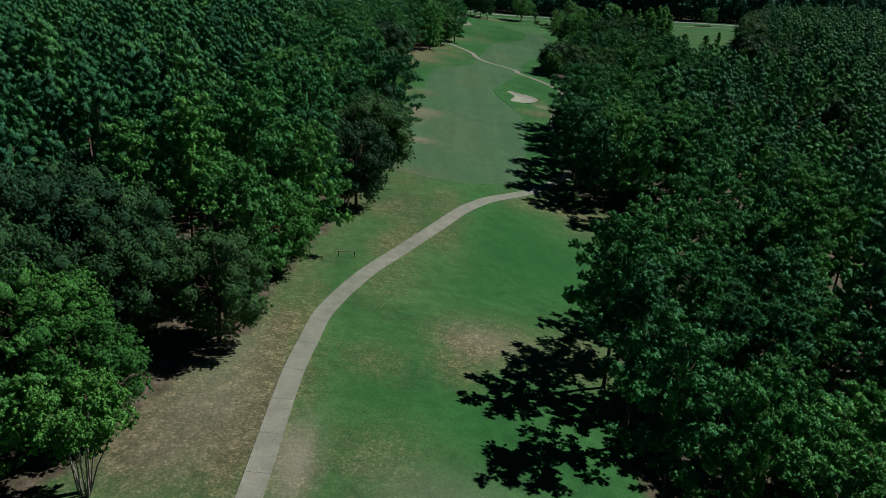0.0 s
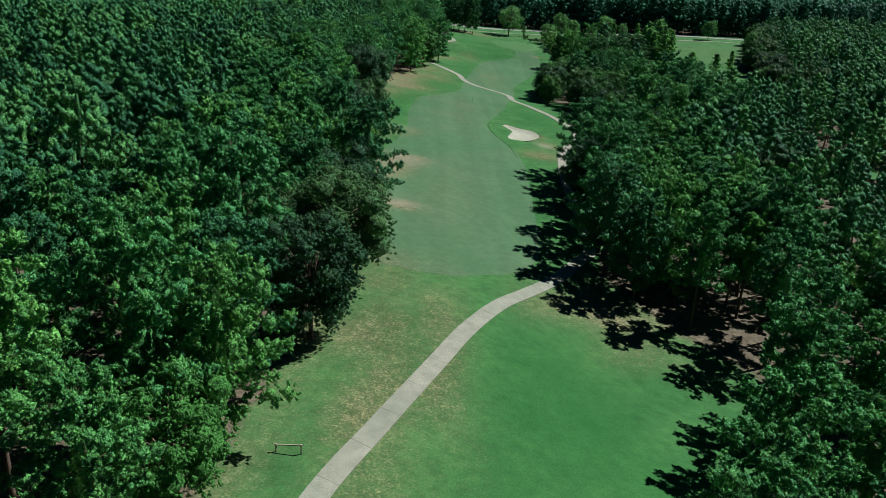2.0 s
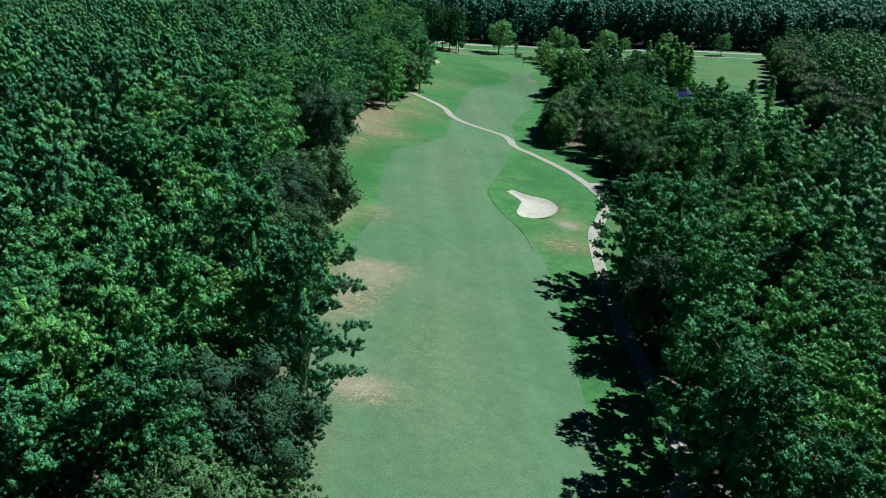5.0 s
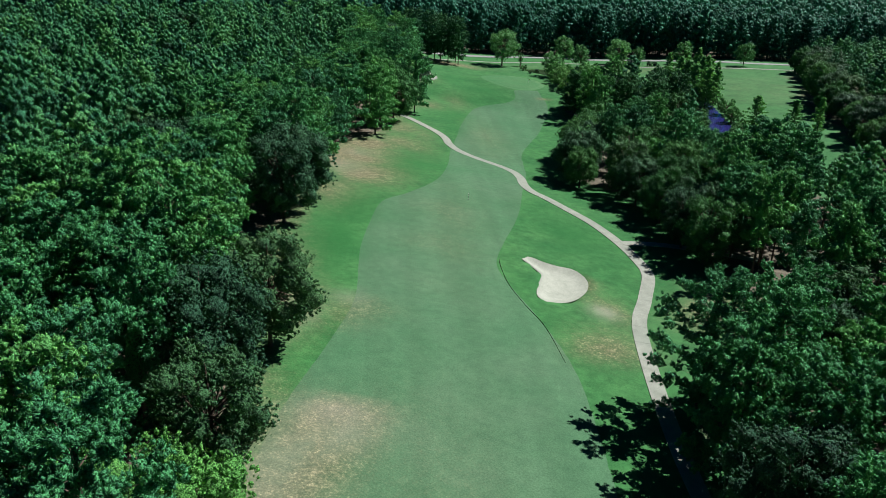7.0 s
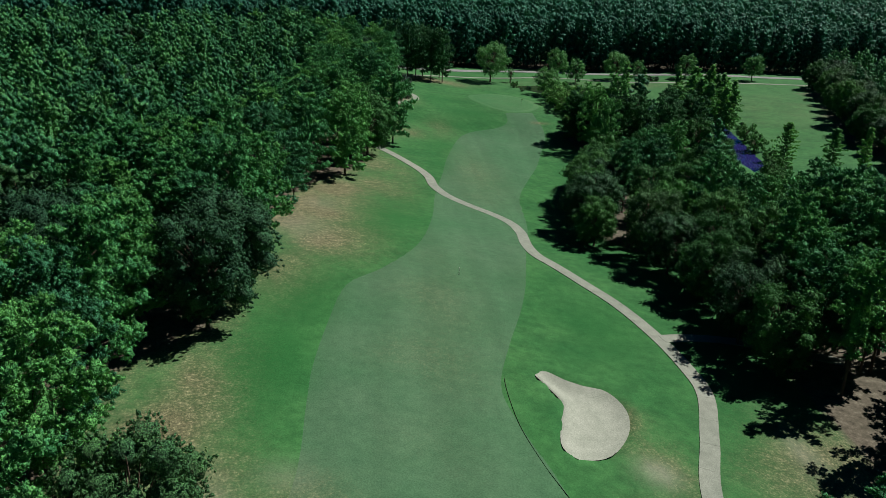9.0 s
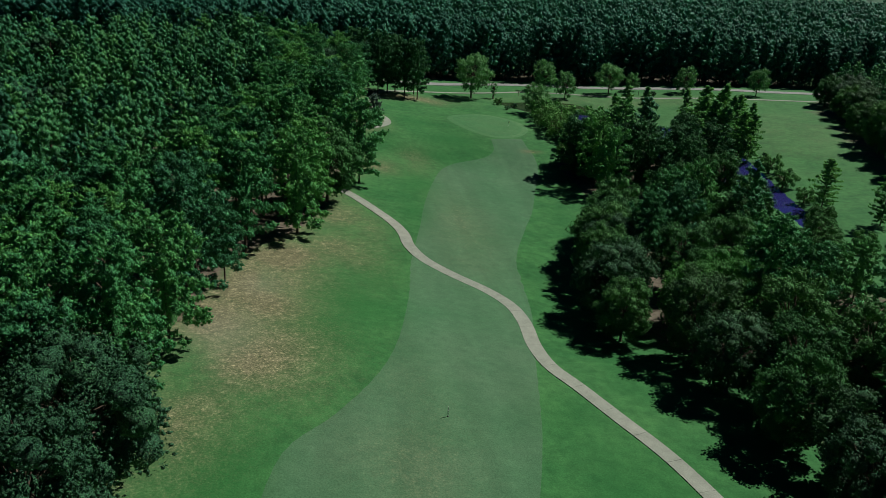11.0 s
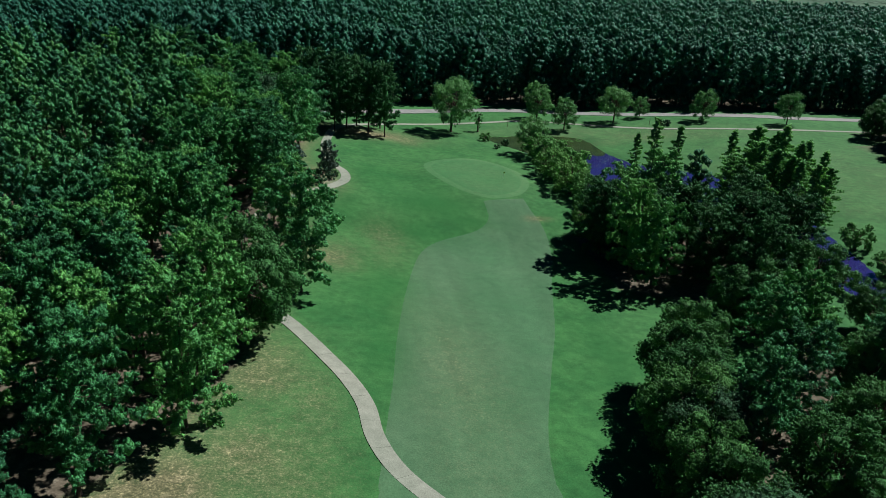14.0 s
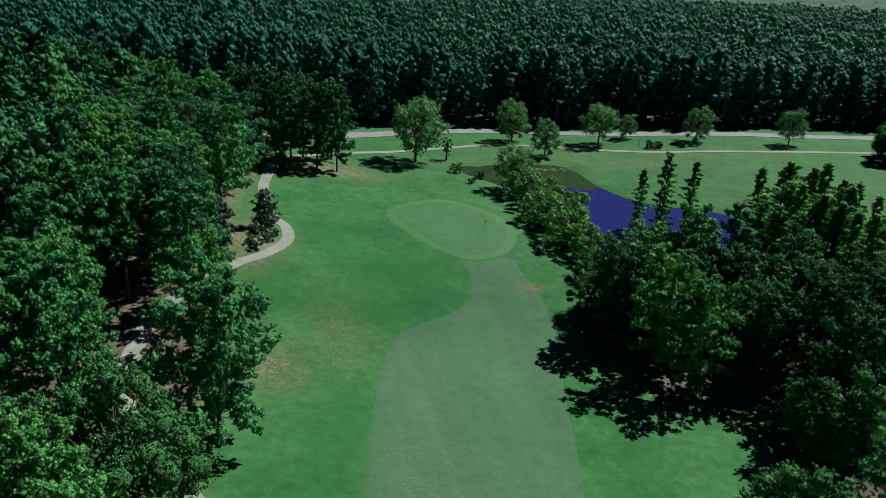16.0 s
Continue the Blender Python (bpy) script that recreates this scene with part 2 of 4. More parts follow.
def curve(points, n=6, closed=False):
    """Catmull-Rom through the points."""
    p = [Vector(q) for q in points]
    k = len(p)
    out = []
    for i in range(k if closed else k - 1):
        if closed:
            a, b, c, d = p[i - 1], p[i], p[(i + 1) % k], p[(i + 2) % k]
        else:
            a, b, c, d = p[max(i - 1, 0)], p[i], p[i + 1], p[min(i + 2, k - 1)]
        for j in range(n):
            t = j / n
            out.append(0.5 * (2 * b + (c - a) * t + (2 * a - 5 * b + 4 * c - d) * t * t + (3 * b - a - 3 * c + d) * t ** 3))
    if not closed:
        out.append(p[-1])
    return [tuple(v) for v in out]


POND = [(66, 566), (78, 571), (92, 573), (104, 569), (106, 547), (113, 532), (134, 520), (138, 500), (135, 470), (127, 432),
        (121.5, 404), (118, 388), (114, 390), (116, 420), (111, 450), (100, 478), (89, 492), (83, 497), (84, 512), (79, 540)]
POND_EDGE = [tuple(v) for v in curve(POND, 3, True)]
WATER = -4.75
BUNKER = curve([(24.6, 283.5), (26.4, 284.0), (28.6, 282.2), (31, 281), (34, 280), (35.4, 275.5), (34, 270), (30.5, 265),
                (27, 263.6), (24.8, 266), (25.6, 271), (27, 276), (25.6, 280.5)], 4, True)
GREEN = curve([(40, 515), (46, 524), (56, 528), (64.5, 518), (66, 506), (61.5, 494), (54, 488.5), (48.5, 491.5), (43.5, 501)], 5, True)


def land(x, y):
    """Ground height without the pond's basin, the bunker and the green's rise."""
    if abs(x) > 500 or y > 900:
        return 4.5 * math.tanh((17.5 - x) / 35) + (3.2 if x > 145 else 0.0)
    z = 3.0 * math.exp(-((y - 125) / 65) ** 2) / (1 + math.exp(max(-40, min(40, (x - 3) / 12)))) + 4.5 * math.tanh((17.5 - x) / 35) + 3.2 / (1 + math.exp(-max(-60, min(60, (x - 145) / 12))))
    z += 1.8 * math.exp(-((x - 6) / 16) ** 2 - ((y - 130) / 26) ** 2)
    return z + 0.35 * noise.noise((x * 0.03, y * 0.03, 0)) if -100 < x < 300 else z


def height(x, y):
    z = land(x, y)
    if 60 < x < 145 and 370 < y < 580:
        d = edge_distance(x, y, POND_EDGE)
        if inside(x, y, POND_EDGE):
            z = min(z, WATER + 0.05) - 1.3 * smooth(0, 6, d)
        else:
            z += (max(WATER + 0.25, WATER + 0.25 + d * 0.05) - z) * (1 - smooth(0, 9, d))
    if 15 < x < 45 and 255 < y < 292:
        d = edge_distance(x, y, BUNKER)
        z = z - 0.55 * smooth(0, 2.5, d) if inside(x, y, BUNKER) else z + 0.25 * (1 - smooth(0, 3, d))
    if 25 < x < 85 and 470 < y < 545:
        d = edge_distance(x, y, GREEN)
        z += 0.8 if inside(x, y, GREEN) else 0.8 * (1 - smooth(0, 12, d))
    return z


def lay(x, y):
    """The plan is drawn on even land; the tee's rise stands higher and nearer, the hollow across the hole lies lower and longer."""
    if y < 125:
        d = 4.8 * (1 - smooth(60, 125, y))
        return -0.7 + (x + 0.7) * (1 - d / 47), 3 + (y - 3) * (1 - d / 47), d
    d = 4.4 * smooth(318, 368, y) * (1 - smooth(445, 488, y)) * (1 - smooth(80, 105, x))
    ex = 3 + 0.03 * (y - 130)
    return ex + (x - ex) * (1 + d / 54), y + 2.4 * d, -d


def spot(x, y, up=0.0):
    """Where a place on the plan lies in the world."""
    px, py, d = lay(x, y)
    return Vector((px, py, height(x, y) + d + up))


def settle(me):
    """Bring a mesh drawn on the plan up on to the rise and down into the hollow."""
    n = len(me.vertices)
    co = np.empty(n * 3, np.float32)
    me.vertices.foreach_get("co", co)
    co = co.reshape(-1, 3)
    for i in np.nonzero((co[:, 1] < 125) | (co[:, 1] > 318) & (co[:, 1] < 488) & (co[:, 0] < 105))[0]:
        x, y, d = lay(float(co[i, 0]), float(co[i, 1]))
        co[i] = (x, y, co[i, 2] + d)
    me.vertices.foreach_set("co", co.ravel())
    me.update()


# edges of the woods, as (y, x)
LEFT_EDGE = [(-40, -40), (40, -35), (57, -32), (80, -22), (96, -21), (122, -16), (142, -14), (174, -13), (190, -15), (211, -18), (232, -17), (245, -25), (258, -29),
             (274, -29), (287, -21), (299, -20), (328, -21), (344, -17), (364, -14), (374, -7), (393, -1), (409, 0), (434, 4), (450, 4), (474, 2), (497, 2), (530, 5),
             (556, 5), (572, -8), (590, -60)]
RIGHT_EDGE = [(-40, 20), (40, 22), (80, 25), (92, 27), (102, 35), (116, 41), (126, 50), (138, 46), (148, 39), (166, 31), (185, 36), (230, 40), (241, 47), (248, 62),
              (285, 64), (310, 66), (328, 66), (340, 56), (350, 50), (374, 54), (390, 60), (397, 80), (426, 84), (433, 67), (468, 67), (472, 400)]
RIGHT_BACK = [(-40, 119), (118, 119), (135, 104), (252, 100), (266, 119), (300, 108), (322, 112), (360, 110), (372, 93), (428, 93), (438, 106), (470, 108)]


def in_left(x, y):
    return x < along(LEFT_EDGE, y) and y < 600


def in_right(x, y):
    return along(RIGHT_EDGE, y) < x < along(RIGHT_BACK, y) and y < 466


def in_east(x, y):
    """The wood beyond the next fairway."""
    return y < 580 and x > ((112 if y < 250 else 119) if y < 250 or 262 < y < 318 else 146 + max(0, y - 385) * 0.38) + 3 * math.sin(y * 0.05)


NORTH_EDGE = [(-400, 470), (-160, 545), (-60, 575), (0, 597), (43, 622), (95, 633), (150, 627), (250, 622), (330, 628), (460, 656), (800, 720)]


def in_north(x, y):
    return y > along(NORTH_EDGE, x) + 2 * math.sin(x * 0.09) and not (y > 880 and y < 985 and -260 < x < -60)


def in_view(x, y):
    """Ground that the flight passes over or looks towards."""
    return -20 - 0.61 * (y + 4) < x < max(0.64 * (y + 4) + 60, 0.97 * (y - 347) + 60)


def in_wood(x, y):
    return in_view(x, y) and (in_left(x, y) or in_right(x, y) or in_east(x, y) or in_north(x, y))


# dry, bare and lush patches: x, y, radius across, radius along, amount
DRY_NEAR = [(-14, 214, 4, 14, 0.9), (-26, 62, 9, 15, 1.0), (-19, 66, 6, 20, 1.0), (-18, 85, 4, 12, 0.9), (-12, 56, 1.8, 7, 1.0), (-8, 216, 5, 9, 1.0), (-4, 226, 5, 3, 0.9),
            (-5, 186, 4, 3, 1.0), (-5, 219, 4, 3, 0.8), (9, 86, 9, 6, 0.7), (4, 80, 5, 4, 0.5), (-7, 76, 5, 5, 0.45), (-6, 58, 7, 8, 0.4), (24, 88, 9, 8, 0.6),
            (33, 148, 16, 12, 0.6), (2, 130, 4, 24, 0.45), (-6, 118, 6, 26, 0.55), (-7, 150, 7, 10, 0.5), (4, 200, 9, 30, 0.14)]
DRY_MIDDLE = [(-4, 354, 7, 13, 0.5), (-12, 314, 6, 13, 0.5), (4, 372, 8, 16, 0.5), (-11, 334, 8, 18, 0.75), (-19, 265, 5, 16, 1.0), (-14, 252, 5, 10, 0.7), (-10, 343, 9, 9, 0.95), (-8, 328, 10, 12, 0.8),
              (-6, 364, 8, 10, 0.95), (-12, 348, 5, 20, 1.0), (2, 392, 6, 12, 0.7), (8, 384, 5, 12, 0.4), (36, 262, 4, 7, 0.7), (34, 250, 6, 6, 0.5), (60, 265, 10, 10, 0.85),
              (34, 274, 3, 3, 0.8), (-5, 252, 5, 4, 0.5), (12, 300, 8, 30, 0.14), (30, 395, 7, 30, 0.16)]
DRY_FAR = [(168, 510, 55, 55, 0.14), (125, 575, 60, 16, 0.22), (55, 508, 14, 20, 0.10), (22, 552, 18, 8, 0.9), (8, 490, 7, 12, 0.9), (23, 452, 5, 14, 0.3), (12, 440, 6, 10, 0.45),
           (62, 476, 3, 2, 0.5)]
DRY = DRY_NEAR + DRY_MIDDLE + DRY_FAR
LUSH_NEAR = [(18, 118, 11, 20, 0.85), (22, 132, 10, 12, 0.6), (-11, 280, 5, 18, 0.95), (-9, 300, 6, 12, 0.9), (-4, 78, 4, 6, 0.6), (5, 68, 6, 6, 0.5), (-5, 66, 4, 5, 0.6),
             (5, 56, 5, 5, 0.5), (38, 300, 8, 14, 0.75), (33, 318, 6, 8, 0.5), (10, 104, 7, 9, 0.6), (50, 272, 3, 10, 0.6)]
LUSH_FAR = [(37, 480, 11, 12, 0.95), (27, 462, 12, 8, 0.8), (44, 470, 6, 5, 0.8), (4, 346, 8, 8, 0.95), (0, 336, 8, 9, 0.95), (10, 358, 5, 10, 0.7), (19, 400, 4, 14, 0.6),
            (21, 425, 6, 18, 0.7), (56, 405, 6, 14, 0.6), (14, 470, 7, 14, 0.5), (45, 345, 5, 24, 0.5), (28, 500, 8, 14, 0.45)]
LUSH = LUSH_NEAR + LUSH_FAR


# worn pale ground
BARE = [(-23.5, 65, 5, 9, 0.4), (-22, 74, 3, 7, 0.3), (-12, 332, 5, 8, 0.22), (-9, 350, 4, 6, 0.15), (9, 86, 6, 4, 0.22), (-12.3, 56, 1.6, 6, 0.9), (-5, 187, 3.5, 2.2, 0.6),
        (-5, 219.5, 3.5, 2.0, 0.5), (-6, 224, 5, 2.5, 0.75), (-11, 214, 4, 6, 0.45), (34.8, 262, 2.2, 2.6, 1.0), (-6, 256, 3, 3, 0.3), (3, 53, 8, 5, 0.35), (-24, 56, 4, 4, 0.3),
        (-13, 250, 3, 5, 0.3), (12, 489, 2, 6, 0.5), (56, 268, 1.5, 6, 0.4), (63, 262, 6, 3, 0.3)]


def patch_sum(x, y, patches):
    v = 0.0
    for px, py, rx, ry, a in patches:
        u = ((x - px) / rx) ** 2 + ((y - py) / ry) ** 2
        if u < 6:
            v = max(v, a * math.exp(-u))
    return v


def ground_tone(x, y):
    """dry, lush, litter and bare at a place."""
    w = noise.noise((x * 0.09, y * 0.09, 3.0))
    dry = patch_sum(x + 3 * w, y + 4 * w, DRY)
    lush = patch_sum(x + 2 * w, y + 3 * w, LUSH)
    e = x - along(LEFT_EDGE, y)
    if y < 560:
        dry = max(dry, 0.55 * (1 - smooth(0, 8, e + 3 * w)))
    litter = 0.0
    if in_wood(x, y) or in_wood(x - 3, y + 2) and x > 25:
        litter = 0.95
    litter = max(litter, min(0.9, 0.3 * max(0, 1 - ((x + 25) / 9) ** 2) * max(0, 1 - ((y - 55) / 17) ** 2) * (0.7 + 1.2 * w)))
    dry = max(0.0, dry * (1.0 + 0.9 * w))
    return min(1.0, dry), 0.85 * min(1.0, max(0, lush)), max(0.0, litter), min(1.0, patch_sum(x + w, y + w, BARE) * (1 + 0.6 * w))


def paint(me):
    """Write the ground's tones to a mesh in world coordinates."""
    n = len(me.vertices)
    co = np.empty(n * 3, np.float32)
    me.vertices.foreach_get("co", co)
    co = co.reshape(-1, 3)
    tones = np.array([ground_tone(float(a), float(b)) if -60 < a < 240 and 20 < b < 660 else (0.0, 0.7, 0.2 if in_wood(float(a), float(b)) else 0.0, 0.0)
                      for a, b, _ in co], np.float32)
    for i, key in enumerate(("dry", "lush", "litter", "bare")):
        at = me.attributes.new(key, "FLOAT", "POINT")
        at.data.foreach_set("value", np.ascontiguousarray(tones[:, i]))


def mesh_object(name, verts, faces, mat, smooth_shade=True):
    me = bpy.data.meshes.new(name)
    me.from_pydata(verts, [], faces)
    me.materials.append(mat)
    if smooth_shade:
        me.polygons.foreach_set("use_smooth", [True] * len(me.polygons))
    return new(name, me)


def axis(a0, a1, step, lo, hi):
    mid = list(np.arange(a0, a1 + 0.01, step))
    out, s, v = [], step, a1
    while v < hi:
        s *= 1.25
        v += s
        out.append(v)
    low, s, v = [], step, a0
    while v > lo:
        s *= 1.25
        v -= s
        low.append(v)
    return low[::-1] + mid + out


gx, gy = axis(-45, 150, 1.5, -4000, 4000), axis(25, 630, 1.5, -2500, 4500)


def turf(x, y):
    """The ground sheet keeps clear below the bunker's sand."""
    z = height(x, y)
    if 20 < x < 40 and 258 < y < 290 and inside(x, y, BUNKER):
        z -= 0.6 * smooth(0.0, 1.0, edge_distance(x, y, BUNKER))
    return z


gv = [(x, y, turf(x, y)) for y in gy for x in gx]
k = len(gx)
gf = [(j * k + i, j * k + i + 1, (j + 1) * k + i + 1, (j + 1) * k + i) for j in range(len(gy) - 1) for i in range(k - 1)]
ground = tagged(mesh_object("ground", gv, gf, M_ROUGH), "rough golf course grass with dry straw patches and pine litter", "ground", kind="structure")
paint(ground.data)
settle(ground.data)


def loft(name, rows, lift, mat, label, category, across=12, steps=5, tones=True):
    """A sheet on the ground between two edges given row by row."""
    left, right = curve([r[0] for r in rows], steps), curve([r[1] for r in rows], steps)
    verts, faces = [], []
    for a, b in zip(left, right):
        for i in range(across + 1):
            t = i / across
            x, y = a[0] + (b[0] - a[0]) * t, a[1] + (b[1] - a[1]) * t
            verts.append((x, y, height(x, y) + (lift if 0 < i < across and a is not left[0] and a is not left[-1] else -0.05)))
    q = across + 1
    for j in range(len(left) - 1):
        for i in range(across):
            faces.append((j * q + i, j * q + i + 1, (j + 1) * q + i + 1, (j + 1) * q + i))
    ob = tagged(mesh_object(name, verts, faces, mat), label, category, kind="structure")
    if tones:
        paint(ob.data)
    settle(ob.data)
    return ob


def island(name, outline, lift, mat, label, category, rings=8, tones=True, level=None, drop=0.05):
    """A sheet on the ground inside a closed outline."""
    cx, cy = sum(p[0] for p in outline) / len(outline), sum(p[1] for p in outline) / len(outline)
    verts, faces = [(cx, cy, (height(cx, cy) if level is None else level) + lift)], []
    n = len(outline)
    for r in range(1, rings + 1):
        for x, y in outline:
            px, py = cx + (x - cx) * r / rings, cy + (y - cy) * r / rings
            z = (height(px, py) if level is None else level) + (lift if r < rings else -drop)
            verts.append((px, py, z))
    for i in range(n):
        faces.append((0, 1 + i, 1 + (i + 1) % n))
    for r in range(rings - 1):
        for i in range(n):
            a, b = 1 + r * n, 1 + (r + 1) * n
            faces.append((a + i, b + i, b + (i + 1) % n, a + (i + 1) % n))
    ob = tagged(mesh_object(name, verts, faces, mat), label, category, kind="structure")
    if tones:
        paint(ob.data)
    settle(ob.data)
    return ob


FAIRWAY = [((1, 151.2), (4, 151.2)), ((-5, 152), (10, 155)), ((-11.5, 155), (17, 160)), ((-14.5, 164), (21.5, 170)), ((-16, 176), (23.4, 180)), ((-16, 190), (24, 190)), ((-13, 222), (26, 215)), ((-9, 240), (27, 240)),
           ((-6, 255), (24, 258)), ((-6, 270), (21, 270)), ((-6, 279), (20, 279)), ((-5, 292), (23, 291)), ((-3, 306), (27, 304)), ((3, 315), (30, 317)),
           ((10, 330), (33, 334)), ((14, 350), (36, 350)), ((16, 370), (38, 374)), ((19, 391), (44, 396)), ((21, 407), (49, 412)), ((25, 430), (54, 432)),
           ((29, 446), (59, 452)), ((34, 455), (61, 462)), ((44, 464), (62, 472)), ((49, 474), (62, 480)), ((50, 486), (62, 490))]
fairway = loft("fairway", FAIRWAY, 0.05, M_FAIRWAY, "closely mown pale grey-green golf fairway with faint stripes", "fairway", across=18)


def grown(outline, by):
    cx, cy = sum(p[0] for p in outline) / len(outline), sum(p[1] for p in outline) / len(outline)
    out = []
    for x, y in outline:
        d = math.hypot(x - cx, y - cy)
        out.append((cx + (x - cx) * (d + by) / d, cy + (y - cy) * (d + by) / d))
    return out


collar = island("green_collar", grown(GREEN, 2.0), 0.08, M_COLLAR, "pale mown collar round the putting green", "grass", rings=10)
putting = island("putting_green", GREEN, 0.13, M_GREEN, "smooth raised putting green", "putting green", rings=10)
bunker = island("bunker", BUNKER, 0.06, M_SAND, "pale sand bunker with a narrow neck beside the fairway", "bunker", rings=6, tones=False)

PW = 1.22   # half the cart path's width
PATH_NEAR = [(-16, 30), (-15.6, 51), (-15.5, 69), (-14.8, 79), (-13.8, 87.1), (-9.8, 99.4), (-4.5, 110.3), (1.2, 121.9), (5.8, 132.5), (11, 143.3), (15.4, 150), (20.5, 157.3),
             (24.6, 164), (28.5, 171.7), (32, 179), (34, 200), (35.5, 228), (39.5, 256), (44.5, 270), (48.4, 281), (48.6, 288.5), (47.3, 298.5), (44.3, 310),
             (40.3, 319), (36.8, 326.3), (34.0, 331.5), (33, 337.5), (33.2, 345), (32.2, 351.5), (29, 357.3)]
PATH_FAR = [(23.5, 363.4), (18.9, 369.8), (16.5, 376.7), (15.7, 384.3), (13.7, 391), (10.4, 398.2), (6.2, 406.5), (0, 417), (-5, 432), (-4, 452), (1, 467),
            (7, 478), (12, 484), (16, 492), (16, 500), (13, 507), (11.5, 520), (12, 535), (16, 556), (30, 570), (50, 580), (71, 590), (93, 596), (127, 589),
            (149, 583), (180, 580), (240, 578)]
PATH_A = PATH_NEAR + PATH_FAR
BRANCH = [(48, 298), (54, 299), (62, 298), (76, 292)]


def strip_slabs(parent, points, half, slab, mat, name, thick=0.14, lift=0.09, gap=0.03):
    """Poured slabs end to end along a smooth line."""
    line = curve(points, 12)
    dist = [0.0]
    for a, b in zip(line, line[1:]):
        dist.append(dist[-1] + math.dist(a, b))
    px, py = [p[0] for p in line], [p[1] for p in line]

    def at(s):
        return float(np.interp(s, dist, px)), float(np.interp(s, dist, py))
    s = 0.0
    while s < dist[-1] - 0.5:
        e = min(s + slab, dist[-1])
        verts, faces = [], []
        cuts = 4
        for j in range(cuts + 1):
            u = s + (e - gap - s) * j / cuts
            (x, y), (x2, y2) = at(u), at(min(u + 0.4, dist[-1]))
            (x0, y0) = at(max(u - 0.4, 0))
            d = Vector((x2 - x0, y2 - y0)).normalized()
            for side in (-1, 1):
                qx, qy = x - d.y * half * side, y + d.x * half * side
                z = max(height(qx, qy), land(qx, qy)) + lift
                verts += [(qx, qy, z), (qx, qy, z - thick)]
        for j in range(cuts):
            a, b = j * 4, j * 4 + 4
            faces += [(a, a + 2, b + 2, b), (a + 1, a, b, b + 1), (a + 2, a + 3, b + 3, b + 2)]
        faces += [(0, 1, 3, 2), (cuts * 4 + 2, cuts * 4 + 3, cuts * 4 + 1, cuts * 4)]
        ob = mesh_object(name, verts, faces, mat, False)
        settle(ob.data)
        ob.parent = parent
        s = e


cart_path = tagged(new("cart_path"), "narrow pale concrete golf cart path winding across the course", "path", kind="structure")
strip_slabs(cart_path, PATH_A, PW, 6.0, M_CONCRETE, "slab")
strip_slabs(cart_path, BRANCH, PW, 6.0, M_CONCRETE, "slab", lift=0.12)
road = tagged(new("road"), "pale grey two-lane road in front of the far wood", "road", kind="structure")
strip_slabs(road, [(-160, 520), (-60, 552), (0, 574), (43, 602), (68, 614), (95, 619), (120, 616), (145, 611), (184, 607), (252, 605), (330, 612), (460, 640)],
            3.4, 24.0, M_ROAD, "carriageway", lift=0.12, gap=0.0)
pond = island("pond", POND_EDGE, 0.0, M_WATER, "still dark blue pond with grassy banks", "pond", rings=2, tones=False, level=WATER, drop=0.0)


# ---- trees ----
class Soup:
    """Loose triangles and quads gathered for one mesh."""

    def __init__(self):
        self.v, self.f = [], []

    def tri(self, a, b, c):
        k = len(self.v)
        self.v += [a, b, c]
        self.f.append((k, k + 1, k + 2))

    def quad(self, a, b, c, d):
        k = len(self.v)
        self.v += [a, b, c, d]
        self.f.append((k, k + 1, k + 2, k + 3))

    def tube(self, pts, radii, sides=6):
        k = len(self.v)
        for p, r in zip(pts, radii):
            for i in range(sides):
                a = 2 * math.pi * i / sides
                self.v.append(Vector((p[0] + r * math.cos(a), p[1] + r * math.sin(a), p[2])))
        for j in range(len(pts) - 1):
            for i in range(sides):
                a, b = k + j * sides, k + (j + 1) * sides
                self.f.append((a + i, a + (i + 1) % sides, b + (i + 1) % sides, b + i))

    def mesh(self, name, mat, smooth_shade=False):
        me = bpy.data.meshes.new(name)
        me.from_pydata([tuple(p) for p in self.v], [], self.f)
        me.materials.append(mat)
        if smooth_shade:
            me.polygons.foreach_set("use_smooth", [True] * len(me.polygons))
        return me


def rand_dir(rng):
    while True:
        v = Vector((rng.uniform(-1, 1), rng.uniform(-1, 1), rng.uniform(-1, 1)))
        if 0.05 < v.length < 1:
            return v.normalized()


def tuft(soup, c, outward, size, spikes, width, rng):
    """A spray of needles: slender blades that fan out from one point."""
    for _ in range(spikes):
        d = (outward * 0.55 + rand_dir(rng)).normalized()
        side = d.cross(rand_dir(rng))
        if side.length < 0.05:
            continue
        side = side.normalized() * width * rng.uniform(0.7, 1.3)
        a = c + rand_dir(rng) * size * 0.25
        tip = a + d * size * rng.uniform(0.7, 1.25)
        m = a + (tip - a) * 0.45
        soup.tri(a - side * 0.5, m + side, tip)


ICO = []
for _a in (-1, 1):
    for _b in (-1.618, 1.618):
        ICO += [Vector((0, _a, _b)).normalized(), Vector((_a, _b, 0)).normalized(), Vector((_b, 0, _a)).normalized()]
ICO_FACES = [(i, j, k) for i in range(12) for j in range(i + 1, 12) for k in range(j + 1, 12)
             if all((ICO[p] - ICO[q]).length < 1.1 for p, q in ((i, j), (j, k), (i, k)))]


OCTA = [Vector(v) for v in ((1, 0, 0), (-1, 0, 0), (0, 1, 0), (0, -1, 0), (0, 0, 1), (0, 0, -1))]
OCTA_FACES = [(4, 0, 2), (4, 2, 1), (4, 1, 3), (4, 3, 0), (5, 2, 0), (5, 1, 2), (5, 3, 1), (5, 0, 3)]
ICO_OUT = []
